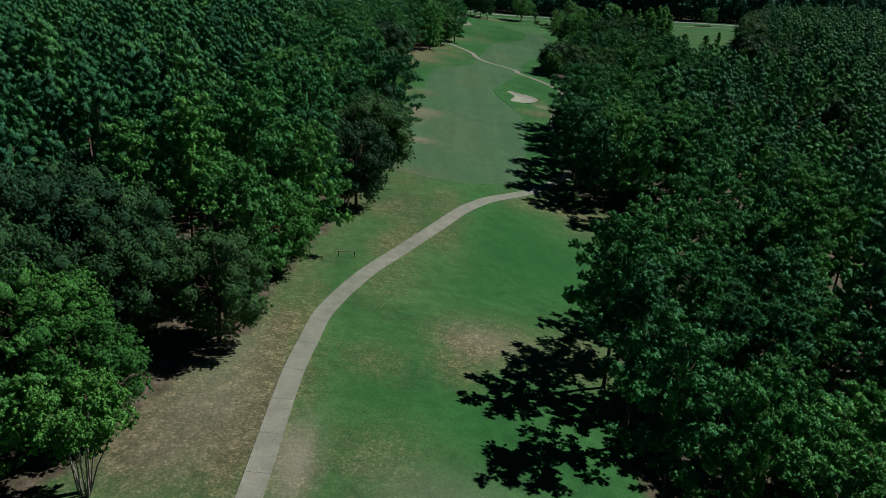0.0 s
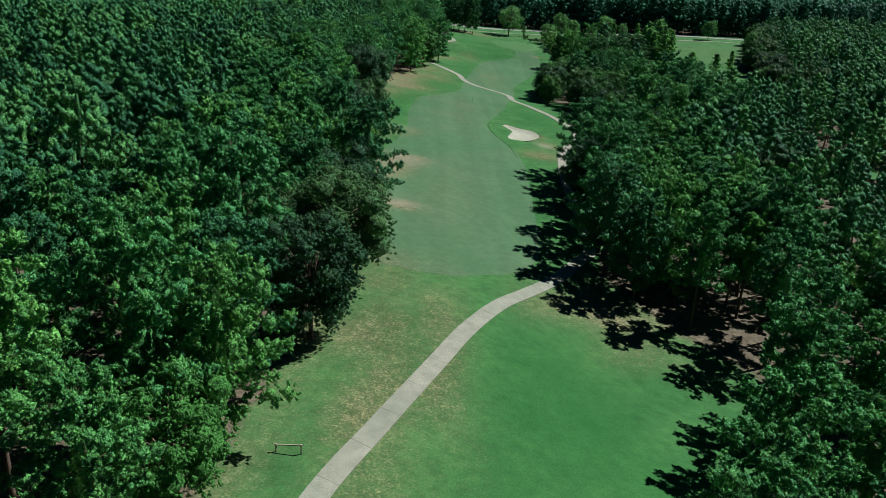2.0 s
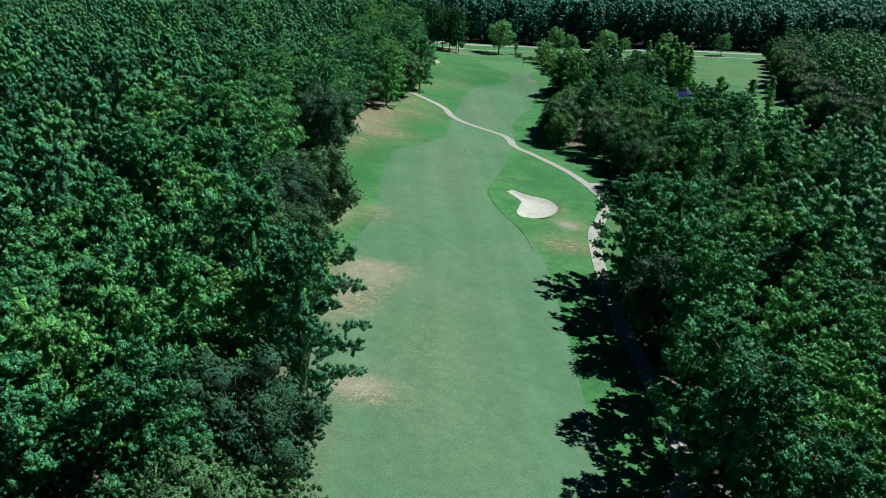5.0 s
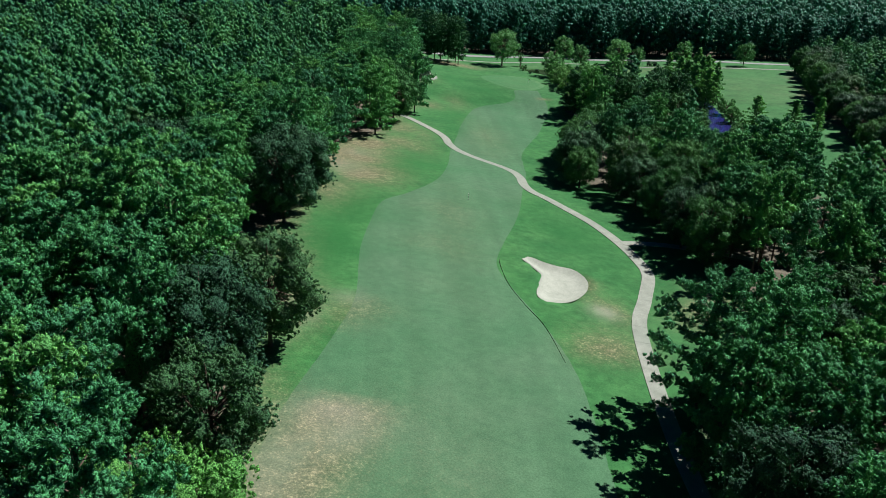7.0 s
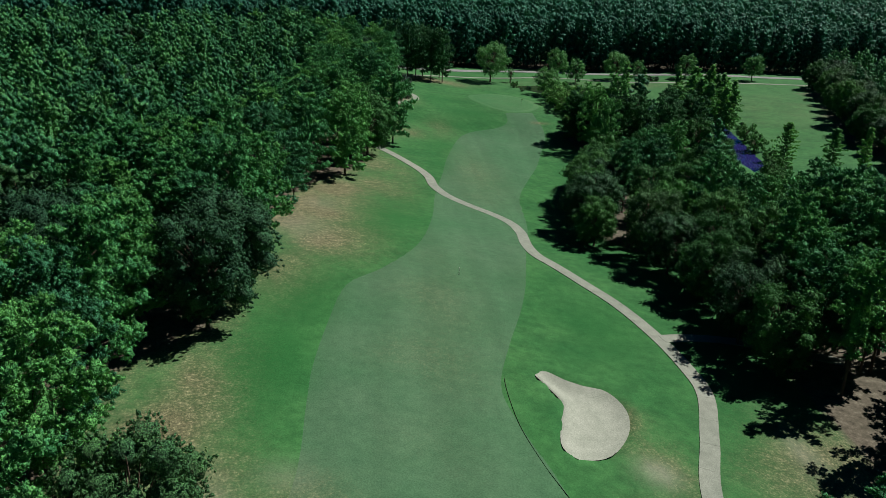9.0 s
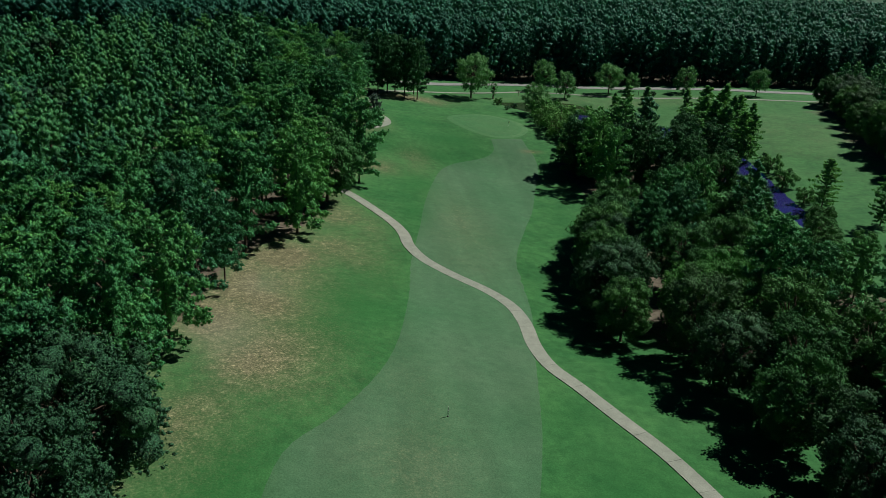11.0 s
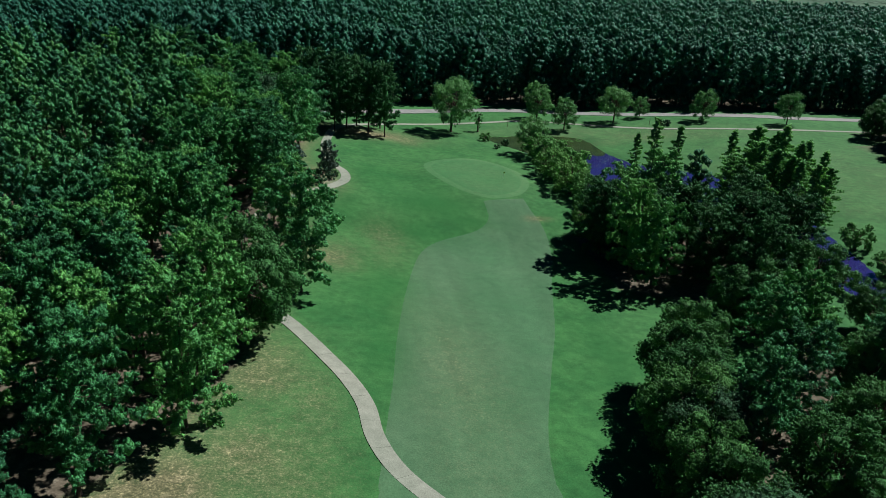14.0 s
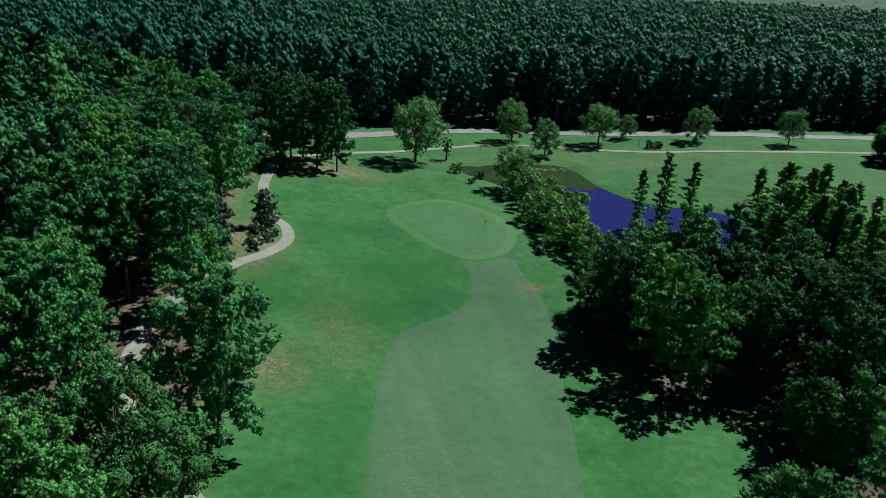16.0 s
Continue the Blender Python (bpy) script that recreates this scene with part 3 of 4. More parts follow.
for _f in ICO_FACES:
    _a, _b, _c = (ICO[_i] for _i in _f)
    ICO_OUT.append((_f[0], _f[2], _f[1]) if (_b - _a).cross(_c - _a).dot(_a) < 0 else _f)


def clump(soup, c, out, size, rng, fine=True, rough=0.42, long=0.5):
    """A dense tuft: jagged, drawn out towards the light."""
    q = rand_dir(rng).to_track_quat("Z", "Y")
    k = len(soup.v)
    for v in (ICO if fine else OCTA):
        w = q @ v
        w = w * (1 + rng.uniform(-rough, rough)) + out * max(0.0, w.dot(out)) * long * rng.uniform(0.2, 1.8)
        soup.v.append(c + w * size)
    soup.f += [(k + a, k + b, k + d) for a, b, d in (ICO_OUT if fine else OCTA_FACES)]


def mound(soup, c, size, rng):
    """A lumpy closed mass of inner leaves."""
    clump(soup, c, Vector((0, 0, 1)), size, rng, True, 0.16, 0.0)


def puff(soup, c, out, size, blades, blade, rng, jitter=0.25, fine=True):
    """A plume of needles: a jagged tuft with loose pointed blades round it."""
    clump(soup, c, out, size, rng, fine and rng.random() < 0.2)
    for _ in range(blades):
        d = (rand_dir(rng) + out * 0.9).normalized()
        p = c + d * size * rng.uniform(0.75, 1.15)
        nrm = (d + rand_dir(rng) * jitter).normalized()
        a = d * 0.6 + out + rand_dir(rng) * 0.6
        if a.length < 0.05:
            continue
        a = a.normalized() * blade * rng.uniform(0.7, 1.3)
        b = nrm.cross(a)
        if b.length < 0.02:
            continue
        b = b.normalized() * blade * rng.uniform(0.16, 0.32)
        soup.tri(p - a * 0.6 - b, p - a * 0.6 + b, p + a)


def pine(seed, tall, spread, branches, per, blades, size, blade, limbs=True, bare=0.42, fine=True):
    rng = random.Random(seed)
    wood, crown = Soup(), Soup()
    lean = (rng.uniform(-0.7, 0.7), rng.uniform(-0.7, 0.7))

    def stem(f):
        return Vector((lean[0] * f * f, lean[1] * f * f, tall * f))
    wood.tube([stem(f) for f in (0, 0.03, 0.3, 0.6, 0.85, 0.97)], [0.34, 0.26, 0.21, 0.15, 0.08, 0.02], 6) if limbs else wood.tube([stem(0), stem(0.9)], [0.3, 0.08], 3)
    turn = rng.uniform(0, 6)
    side = rng.uniform(0, 6.28)
    inner, rings, sides = len(crown.v), 6 if limbs else 3, 7 if limbs else 4
    for j in range(rings):
        u = j / (rings - 1)
        wide = spread * 0.24 * (0.45 + 0.55 * math.sin(math.pi * min(1, 0.12 + u * 1.2))) * (1 - u ** 3.5 * 0.9)
        for i in range(sides):
            a = 2 * math.pi * (i + 0.5 * (j % 2)) / sides
            q = stem(bare + 0.06 + (0.90 - bare) * u)
            r = wide * rng.uniform(0.6, 1.25)
            crown.v.append(q + Vector((math.cos(a) * r, math.sin(a) * r, rng.uniform(-0.5, 0.5))))
    for j in range(rings - 1):
        for i in range(sides):
            a, b = inner + j * sides, inner + (j + 1) * sides
            crown.f.append((a + i, a + (i + 1) % sides, b + (i + 1) % sides, b + i))
    for i in range(branches):
        f = bare + (0.96 - bare) * ((i + rng.uniform(-0.4, 0.4)) / branches)
        f = max(bare * 0.95, min(0.96, f))
        turn += 2.4 + rng.uniform(-0.4, 0.4)
        u = max(0.0, (f - bare) / (1 - bare))
        shape = math.sqrt(max(0.04, 1 - ((u - 0.36) / 0.68) ** 2)) if limbs else (0.78 + 0.22 * math.sin(math.pi * min(1, u * 1.6))) * (1 - 0.86 * u ** 1.8)
        reach = spread * shape * (rng.uniform(0.84, 1.06) if rng.random() < 0.75 or not limbs else rng.uniform(0.35, 0.6)) * (1 + 0.16 * math.cos(turn - side))
        rise = math.radians(rng.uniform(-6, 14) + 40 * u * u)
        d = Vector((math.cos(turn) * math.cos(rise), math.sin(turn) * math.cos(rise), math.sin(rise)))
        base = stem(f)
        end = base + d * reach
        if limbs:
            wood.tube([base, base + (end - base) * 0.4, base + (end - base) * 0.8], [0.07, 0.045, 0.012], 3)
        if limbs:
            # a big plume at the branch's end and a smaller one half-way, each a dark heart set round with needle tufts
            for s, share in ((0.93, 0.9), (0.72, 0.95), (0.45, 0.8)):
                c = base + d * reach * s + rand_dir(rng) * 0.35
                heart = (0.32 + 0.085 * reach) * share * rng.uniform(0.75, 1.2)
                clump(crown, c, Vector((0, 0, 1)), heart, rng, False, 0.3, 0.1)
                for _ in range(per):
                    w = (rand_dir(rng) + d * 0.35 + Vector((0, 0, 0.45))).normalized()
                    puff(crown, c + Vector((w.x * 1.15, w.y * 1.15, w.z * 0.8)) * heart * rng.uniform(0.75, 1.25), w, size * rng.uniform(0.65, 1.2), blades, blade, rng, 0.3, fine)
            continue
        for j in range(per):
            s = 1 - 0.62 * (j / per)
            sway = rand_dir(rng) * (0.12 + 0.30 * (1 - s)) * reach
            sway.z *= 0.6
            if j == 0:
                sway *= 0.4
            puff(crown, base + d * reach * s + sway, (d + Vector((0, 0, 0.75))).normalized(), size * rng.uniform(0.65, 1.25), blades, blade, rng, 0.25, fine)
    for j in range(3 if limbs else 1):
        puff(crown, stem(0.97) + rand_dir(rng) * 0.35 + Vector((0, 0, 0.25 * j)), Vector((0, 0, 1)), size * 0.8, blades, blade, rng, 0.25, fine)
    return wood, crown


def oak(seed, tall, spread, lobes, leaves, leaf, low=0.28, limbs=True, flat=0.85, clumps=0.5, loose=0.0):
    """Round-headed tree: lobes of leaves, thick outside and open within."""
    rng = random.Random(seed)
    wood, crown = Soup(), Soup()
    mid = tall * (0.5 + low / 2)
    half = (tall - tall * low) / 2
    wood.tube([Vector((0, 0, 0)), Vector((0, 0, 0.5)), Vector((rng.uniform(-0.3, 0.3), rng.uniform(-0.3, 0.3), mid)), Vector((0, 0, tall * 0.86))],
              [0.45, 0.32, 0.2, 0.04], 7 if limbs else 3)
    for i in range(lobes):
        a = i * 2.4 + rng.uniform(-0.3, 0.3)
        u = -0.92 + 1.84 * (i + 0.5) / lobes
        r = math.sqrt(max(0, 1 - u * u))
        k = rng.uniform(0.62 - 0.12 * loose, 0.80 + 0.16 * loose)
        c = Vector((math.cos(a) * r * spread * k, math.sin(a) * r * spread * k, mid + u * half * k * flat / 0.85))
        size = spread * rng.uniform(0.26 - 0.08 * loose, 0.42 - 0.12 * loose)
        if limbs:
            wood.tube([Vector((0, 0, mid * rng.uniform(0.6, 1.0))), c * 0.5 + Vector((0, 0, mid * 0.45)), c], [0.13, 0.08, 0.02], 4)
        mound(crown, c, size * (0.80 - 0.16 * loose), rng)
        for _ in range(leaves):
            d = rand_dir(rng)
            d = (d + (c - Vector((0, 0, mid))).normalized() * 0.55 + Vector((0, 0, 0.2))).normalized()
            p = c + Vector((d.x, d.y, d.z * 0.9)) * size * rng.uniform(0.72, 1.04 + 0.10 * loose)
            if rng.random() < clumps:
                clump(crown, p, d, leaf * rng.uniform(0.7, 1.5), rng, False, 0.4, 0.5)
                continue
            nrm = (d + rand_dir(rng) * 0.5).normalized()
            s1 = nrm.cross(rand_dir(rng))
            if s1.length < 0.05:
                continue
            s1 = s1.normalized() * leaf * rng.uniform(0.6, 1.25)
            s2 = nrm.cross(s1).normalized() * leaf * rng.uniform(0.35, 0.75)
            crown.quad(p - s1, p - s2 * 0.8, p + s1, p + s2)
    return wood, crown


def cypress(seed, tall, spread, branches=84):
    """Feathery, narrow, open pond cypress."""
    rng = random.Random(seed)
    wood, crown = Soup(), Soup()
    wood.tube([Vector((0, 0, -1.5)), Vector((0, 0, 0.6)), Vector((0.1, 0, tall * 0.5)), Vector((0.2, 0.1, tall))], [0.5, 0.25, 0.14, 0.02], 6)
    turn = 0
    for i in range(branches):
        f = 0.08 + 0.91 * i / branches
        turn += 2.4 + rng.uniform(-0.5, 0.5)
        reach = spread * (0.72 + 0.28 * math.sin(3.1 * f)) * (1 - 0.74 * f ** 3.5) * rng.uniform(0.25, 1.25)
        d = Vector((math.cos(turn), math.sin(turn), rng.uniform(-0.05, 0.35))).normalized()
        base = Vector((0.15 * f, 0.05 * f, tall * f))
        wood.tube([base, base + d * reach], [0.035, 0.01], 3)
        for q in (0.3, 0.5, 0.68, 0.84, 1.0):
            puff(crown, base + d * reach * q + rand_dir(rng) * 0.15, (d + Vector((0, 0, 0.4))).normalized(), 0.44 * rng.uniform(0.6, 1.3), 3, 0.36, rng, 0.6, False)
    return wood, crown


def bush(seed, tall, spread, lobes=20, leaves=64, leaf=0.20):
    return oak(seed, tall, spread, lobes, leaves, leaf, low=0.02, limbs=True, flat=0.85, clumps=0.35, loose=0.8)


def tree_kind(name, soups, leaf_mat, label, category="tree", group=""):
    """First of its kind, kept aside as the pattern that copies are made from."""
    wood, crown = soups
    top = tagged(new(name), label, category, group)
    for part_name, soup, mat, sm in (("trunk", wood, M_BARK, True), ("crown", crown, leaf_mat, True)):
        ob = new(part_name, soup.mesh(part_name, mat, sm))
        ob.parent = top
    top["unused"] = True
    return top


used = set()


def plant(pattern, x, y, size=1.0, turn=0.0, sink=0.05, squash=1.0):
    px, py, d = lay(x, y)
    m = Matrix.LocRotScale((px, py, height(x, y) + d - sink), Euler((0, 0, turn)), (size, size, size * squash))
    if pattern.name not in used:
        used.add(pattern.name)
        pattern.matrix_basis = m
        if "unused" in pattern:
            del pattern["unused"]
        return pattern
    made = copy_thing(pattern, Matrix.Translation(m.translation) @ Euler((0, 0, turn)).to_matrix().to_4x4())
    made.scale = (size, size, size * squash)
    return made


pine_label = "tall loblolly pine with plumed green needles within the wood"
EDGE_PINES = [tree_kind("pine_tree", pine(11 + i, 20, (6.2, 5.6, 6.6, 5.9)[i], 60, 8, 6, 0.25, 0.30, bare=(0.13, 0.20, 0.10, 0.24)[i]), M_PINE, "broad loblolly pine with branches almost to the grass", "pine tree", "pines along the fairway") for i in range(4)]
POND_PINES = [tree_kind("pine_tree", pine(18 + i, 20, 7.4, 76, 8, 6, 0.28, 0.30, bare=0.14), M_PINE_SHADED, "dense pine standing beside the pond, shade toned into its needles", "pine tree", "pines beside the pond") for i in range(2)]
BROAD_PINES = [tree_kind("pine_tree", pine(16 + i, 20, 7.4, 72, 8, 6, 0.26, 0.30, bare=0.12), M_PINE, "wide bushy loblolly pine leaning over the mown grass", "pine tree", "pines along the fairway") for i in range(2)]
TRUNK_PINES = [tree_kind("pine_tree", pine(26 + i, 20, (5.4, 4.9)[i], 42, 8, 6, 0.25, 0.30, bare=(0.42, 0.36)[i]), M_PINE, "slender pine with a long bare trunk over dry litter", "pine tree", "pines with bare trunks") for i in range(2)]
PINES = [tree_kind("pine_tree", pine(21 + i, 20, (4.6, 4.1, 5.0)[i], 44, 8, 6, 0.25, 0.30, bare=0.38), M_PINE, pine_label, "pine tree", "pines along the fairway") for i in range(3)]
OAKS = [tree_kind("oak_tree", oak(31 + i, 18, (7.2, 6.6, 7.8)[i], 58, 96, 0.20, low=0.05, clumps=0.3, loose=0.7), M_OAK, "round-headed dark green broadleaf tree at the wood's edge", "tree", "broadleaf trees along the fairway") for i in range(3)]
ELMS = [tree_kind("elm_tree", oak(36 + i, 17, (7.0, 6.4)[i], 58, 96, 0.20, low=0.05, clumps=0.3, loose=0.7), M_ELM, "full leafy green broadleaf tree in the copse", "tree", "broadleaf trees in the copse") for i in range(2)]
LIGHT_OAKS = [tree_kind("broadleaf_tree", oak(41 + i, 15, 7.0, 54, 96, 0.20, low=0.08, clumps=0.3, loose=0.8), M_LIGHT, "bushy broadleaf tree with fresh yellow-green leaves", "tree", "lighter broadleaf trees") for i in range(2)]

rng = random.Random(7)
# spacing grid for the woods
woods = []


def scatter(x0, x1, y0, y1, step, test, stray=0.46):
    out = []
    row = 0
    y = y0
    while y < y1:
        x = x0 + (step / 2 if row % 2 else 0)
        while x < x1:
            px, py = x + rng.uniform(-stray, stray) * step, y + rng.uniform(-stray, stray) * step
            if test(px, py):
                out.append((px, py))
            x += step
        y += step * 0.87
        row += 1
    return out


def frontage(x, y):
    """How far inside its wood a tree stands, seen from the fairway."""
    if in_left(x, y):
        return along(LEFT_EDGE, y) - x
    if in_right(x, y):
        return x - along(RIGHT_EDGE, y)
    return 99.0


# trees that stand out along the edges: kind, x, y, size
LEFT_NEAR = [("light", -33, 58, 0.75), ("light", -39, 64, 0.9), ("oak", -25, 76, 0.8), ("pine", -24, 88, 0.9), ("light", -22, 97, 0.85), ("broad", -20, 105, 0.86), ("broad", -26, 103, 1.05),
             ("pine", -21, 113, 1.0), ("broad", -28, 118, 1.0), ("pine", -24, 133, 1.08), ("broad", -30, 142, 0.98), ("oak", -14, 125, 1.0), ("oak", -12.5, 144, 1.02), ("pine", -19, 154, 0.95),
             ("oak", -14, 162, 0.92), ("pine", -11, 178, 0.98), ("pine", -17, 187, 1.06), ("light", -15.5, 195, 0.98), ("oak", -16, 211, 0.9), ("pine", -25, 220, 1.02), ("oak", -20, 226, 0.95),
             ("oak", -15, 239, 0.9), ("pine", -25, 248, 1.0), ("pine", -28, 260, 1.0), ("pine", -29, 272, 1.0)]
LEFT_FAR = [("oak", -20, 287, 1.0), ("oak", -19.5, 298, 1.08), ("broad", -20.5, 313, 0.95), ("broad", -18.5, 328, 0.95), ("pine", -19, 342, 1.0), ("pine", -14.7, 350, 0.62), ("pine", -20, 355, 1.0),
            ("pine", -13, 364, 1.0), ("broad", -5, 377, 1.05), ("elm", 0, 401, 1.14), ("broad", 7, 420, 1.10), ("pine", 4, 440, 0.9), ("pine", -6, 412, 1.0), ("pine", -3, 390, 1.0),
            ("pine", 1, 456, 1.0), ("pine", -4, 470, 1.0), ("pine", 3, 506, 1.1), ("pine", -2, 490, 1.0), ("pine", 4, 522, 1.0), ("pine", 6, 537, 1.05)]
RIGHT_NEAR = [("trunk", 22.5, 53, 1.02), ("trunk", 22.5, 68, 1.0), ("trunk", 22.5, 80, 1.0), ("light", 42, 62, 0.88), ("pine", 26, 88, 1.0), ("pine", 33, 100, 1.0), ("trunk", 40, 114, 1.0),
              ("trunk", 47, 124, 1.0), ("trunk", 42, 149, 0.98), ("trunk", 50, 139, 1.05), ("trunk", 55, 148, 1.0), ("pine", 34.5, 156, 0.92), ("pine", 40, 162, 0.95), ("pine", 32, 167, 1.0),
              ("pine", 40, 173, 1.0), ("pine", 33.5, 178, 1.04), ("pine", 44, 184, 0.95), ("pine", 36.6, 191, 1.0), ("pine", 42, 198, 1.0), ("oak", 38, 206, 0.98), ("broad", 45, 212, 0.9),
              ("broad", 38.6, 219, 0.94), ("pine", 45, 226, 1.0), ("pine", 40, 233, 1.0), ("broad", 48, 236, 0.88), ("pine", 55, 240, 0.9)]
COPSE_FRONT = [("elm", 62, 289, 0.85), ("oak", 60.5, 298, 0.78), ("elm", 61, 314, 0.75), ("oak", 59, 327, 0.75), ("oak", 65, 305, 0.85), ("elm", 66, 322, 0.85), ("oak", 58, 336, 0.85), ("oak", 49, 349, 0.90), ("elm", 51, 356, 0.80), ("elm", 48, 341, 0.72),
               ("oak", 54, 369, 0.82), ("elm", 58, 383, 0.85), ("light", 61, 345, 0.85), ("elm", 51, 362, 0.85), ("elm", 54, 375, 0.9), ("light", 66, 348, 0.92), ("light", 72, 352, 0.9),
               ("elm", 66, 362, 0.95), ("elm", 61, 391, 0.95), ("broad", 71, 380, 0.85)]
COPSE_BACK = [("elm", 72, 335, 0.95), ("pine", 80, 345, 0.85), ("broad", 80, 359, 0.85), ("elm", 78, 371, 0.9), ("pine", 88, 351, 0.75), ("elm", 90, 366, 0.68), ("pine", 97, 345, 1.0),
              ("broad", 99, 359, 0.7), ("elm", 86, 385, 0.85), ("pine", 94, 378, 0.5), ("elm", 108, 352, 0.8), ("pine", 76, 394, 0.9), ("broad", 84, 399, 0.85), ("elm", 78, 325, 0.9),
              ("pine", 88, 332, 1.0), ("pine", 98, 330, 1.0), ("elm", 102, 404, 0.6), ("elm", 108, 386, 0.55), ("elm", 112.5, 394, 0.5), ("elm", 104, 378, 0.55), ("elm", 106, 415, 0.6)]
POND_SIDE = [("pond", 68, 450, 0.86), ("pond", 78, 447, 0.84), ("pond", 89, 452, 0.86), ("pond", 99, 448, 0.82), ("pond", 84, 436, 0.86), ("pond", 96, 437, 0.84),
             ("pond", 107, 443, 0.85), ("pond", 104, 458, 0.8), ("pond", 91, 424, 0.9), ("elm", 82, 414, 0.95), ("elm", 104, 428, 0.8)]
STAND_OUT = LEFT_NEAR + LEFT_FAR + RIGHT_NEAR + COPSE_FRONT + COPSE_BACK + POND_SIDE
standing = {"trunk": 0, "pond": 0, "elm": 0, "broad": 0, "pine": 0, "oak": 0, "light": 0}
KINDS = {"trunk": TRUNK_PINES, "pond": POND_PINES, "elm": ELMS, "broad": BROAD_PINES, "pine": EDGE_PINES, "oak": OAKS, "light": LIGHT_OAKS}
for kind, x, y, s in STAND_OUT:
    stock = KINDS[kind]
    plant(stock[standing[kind] % len(stock)], x, y, s * rng.uniform(0.96, 1.04), rng.uniform(0, 6.28), squash=rng.uniform(0.95, 1.06))
    standing[kind] += 1


def open_wood(x, y):
    """Thin pines over bare litter, where the ground shows between the trunks."""
    return 34 < x < 78 and 112 < y < 158 or 58 < x < 84 and 256 < y < 284


def clear(x, y, gap):
    return all((x - a) ** 2 + (y - b) ** 2 > gap * gap for a, b in [t[1:3] for t in STAND_OUT] + east_edge)


east_edge = []
for k in range(34):
    y = 322 + k * 7.6
    x = next(v for v in range(112, 260) if in_east(v, y)) + rng.uniform(1, 5) + (6 if k % 2 else 0)
    east_edge.append((x, y))
    stock = OAKS if k % 4 else ELMS
    plant(stock[k % len(stock)], x, y, rng.uniform(0.75, 1.0), rng.uniform(0, 6.28), squash=rng.uniform(0.9, 1.1))
near_wood = [p for p in scatter(-430, 330, 24, 632, 7.0, lambda x, y: (in_left(x, y) or in_right(x, y) or in_east(x, y)) and in_view(x, y)) if clear(*p, 7.5)]
TRACK = curve(PATH_A, 3)
near_wood = [p for p in near_wood if all((p[0] - a) ** 2 + (p[1] - b) ** 2 > 16 for a, b in TRACK)]
near_wood.sort(key=lambda p: frontage(*p))
count = {"pine": 0, "oak": 0}
rest = []
for x, y in near_wood:
    depth = frontage(x, y)
    if depth < 3:
        continue
    if open_wood(x, y):
        if rng.random() < 0.42:
            plant(TRUNK_PINES[count["pine"] % 2], x, y, rng.uniform(0.85, 1.1), rng.uniform(0, 6.28), squash=rng.uniform(0.92, 1.1))
            count["pine"] += 1
        continue
    oakish = noise.noise((x * 0.035, y * 0.035, 9.0)) + (0.1 if depth < 9 else 0.0)
    stand = (1.0 + 0.16 * noise.noise((x * 0.05, y * 0.05, 4.0))) * (0.78 if x > 76 and 326 < y < 440 else rng.uniform(0.75, 1.0) if x > 20 and y < 112 else 1.0)
    if depth < 30 and oakish > 0.36 and count["oak"] < 80:
        plant(OAKS[count["oak"] % 3], x, y, rng.uniform(0.70, 1.0), rng.uniform(0, 6.28), squash=rng.uniform(0.9, 1.15))
        count["oak"] += 1
    elif depth < 42 and count["pine"] < 290:
        stock = EDGE_PINES if depth < 7 else PINES
        plant(stock[count["pine"] % len(stock)], x, y, stand * rng.uniform(0.80, 1.10), rng.uniform(0, 6.28), squash=rng.uniform(0.92, 1.1))
        count["pine"] += 1
    else:
        rest.append((x, y, oakish))


def forest(name, spots, kinds, leaf_mat, label, big=1.0, stems=True):
    """Very many trees in one canopy mesh, with their trunks below it."""
    arrays = []
    for wood, crown in kinds:
        def pack(soup):
            v = np.array([tuple(p) for p in soup.v], np.float32)
            tris = []
            for f in soup.f:
                tris += [(f[0], f[1], f[2])] + ([(f[0], f[2], f[3])] if len(f) == 4 else [])
            return v, np.array(tris, np.int32)
        arrays.append((pack(crown), pack(wood)))
    top = None
    for idx, part_name, mat in ((0, name, leaf_mat), (1, "trunks", M_BARK))[:2 if stems else 1]:
        vs, fs, ts, off = [], [], [], 0
        r2 = random.Random(5)
        for i, (x, y) in enumerate(spots):
            v, f = arrays[i % len(arrays)][idx]
            bx, by, d = lay(x, y)
            a, s = r2.uniform(0, 6.28), r2.uniform(0.70, 1.16) * big * (1 + 0.14 * noise.noise((x * 0.05, y * 0.05, 4.0)))
            rot = np.array([[math.cos(a), -math.sin(a), 0], [math.sin(a), math.cos(a), 0], [0, 0, 1]], np.float32)
            vs.append((v * s) @ rot.T + np.array([bx, by, height(x, y) + d - 0.1], np.float32))
            fs.append(f + off)
            ts.append(np.full(len(v), r2.random(), np.float32))
            off += len(v)
        v, f, t = np.concatenate(vs), np.concatenate(fs), np.concatenate(ts)
        me = bpy.data.meshes.new(part_name)
        me.vertices.add(len(v))
        me.vertices.foreach_set("co", v.ravel())
        me.loops.add(f.size)
        me.loops.foreach_set("vertex_index", f.ravel())
        me.polygons.add(len(f))
        me.polygons.foreach_set("loop_start", np.arange(0, f.size, 3, dtype=np.int32))
        me.polygons.foreach_set("use_smooth", np.ones(len(f), bool))
        me.update(calc_edges=True)
        me.attributes.new("tint", "FLOAT", "POINT").data.foreach_set("value", t)
        me.materials.append(mat)
        ob = new(part_name, me)
        if top is None:
            top = tagged(ob, label, "forest", kind="stuff")
        else:
            ob.parent = top
            tagged(ob, kind="stuff")
    return top


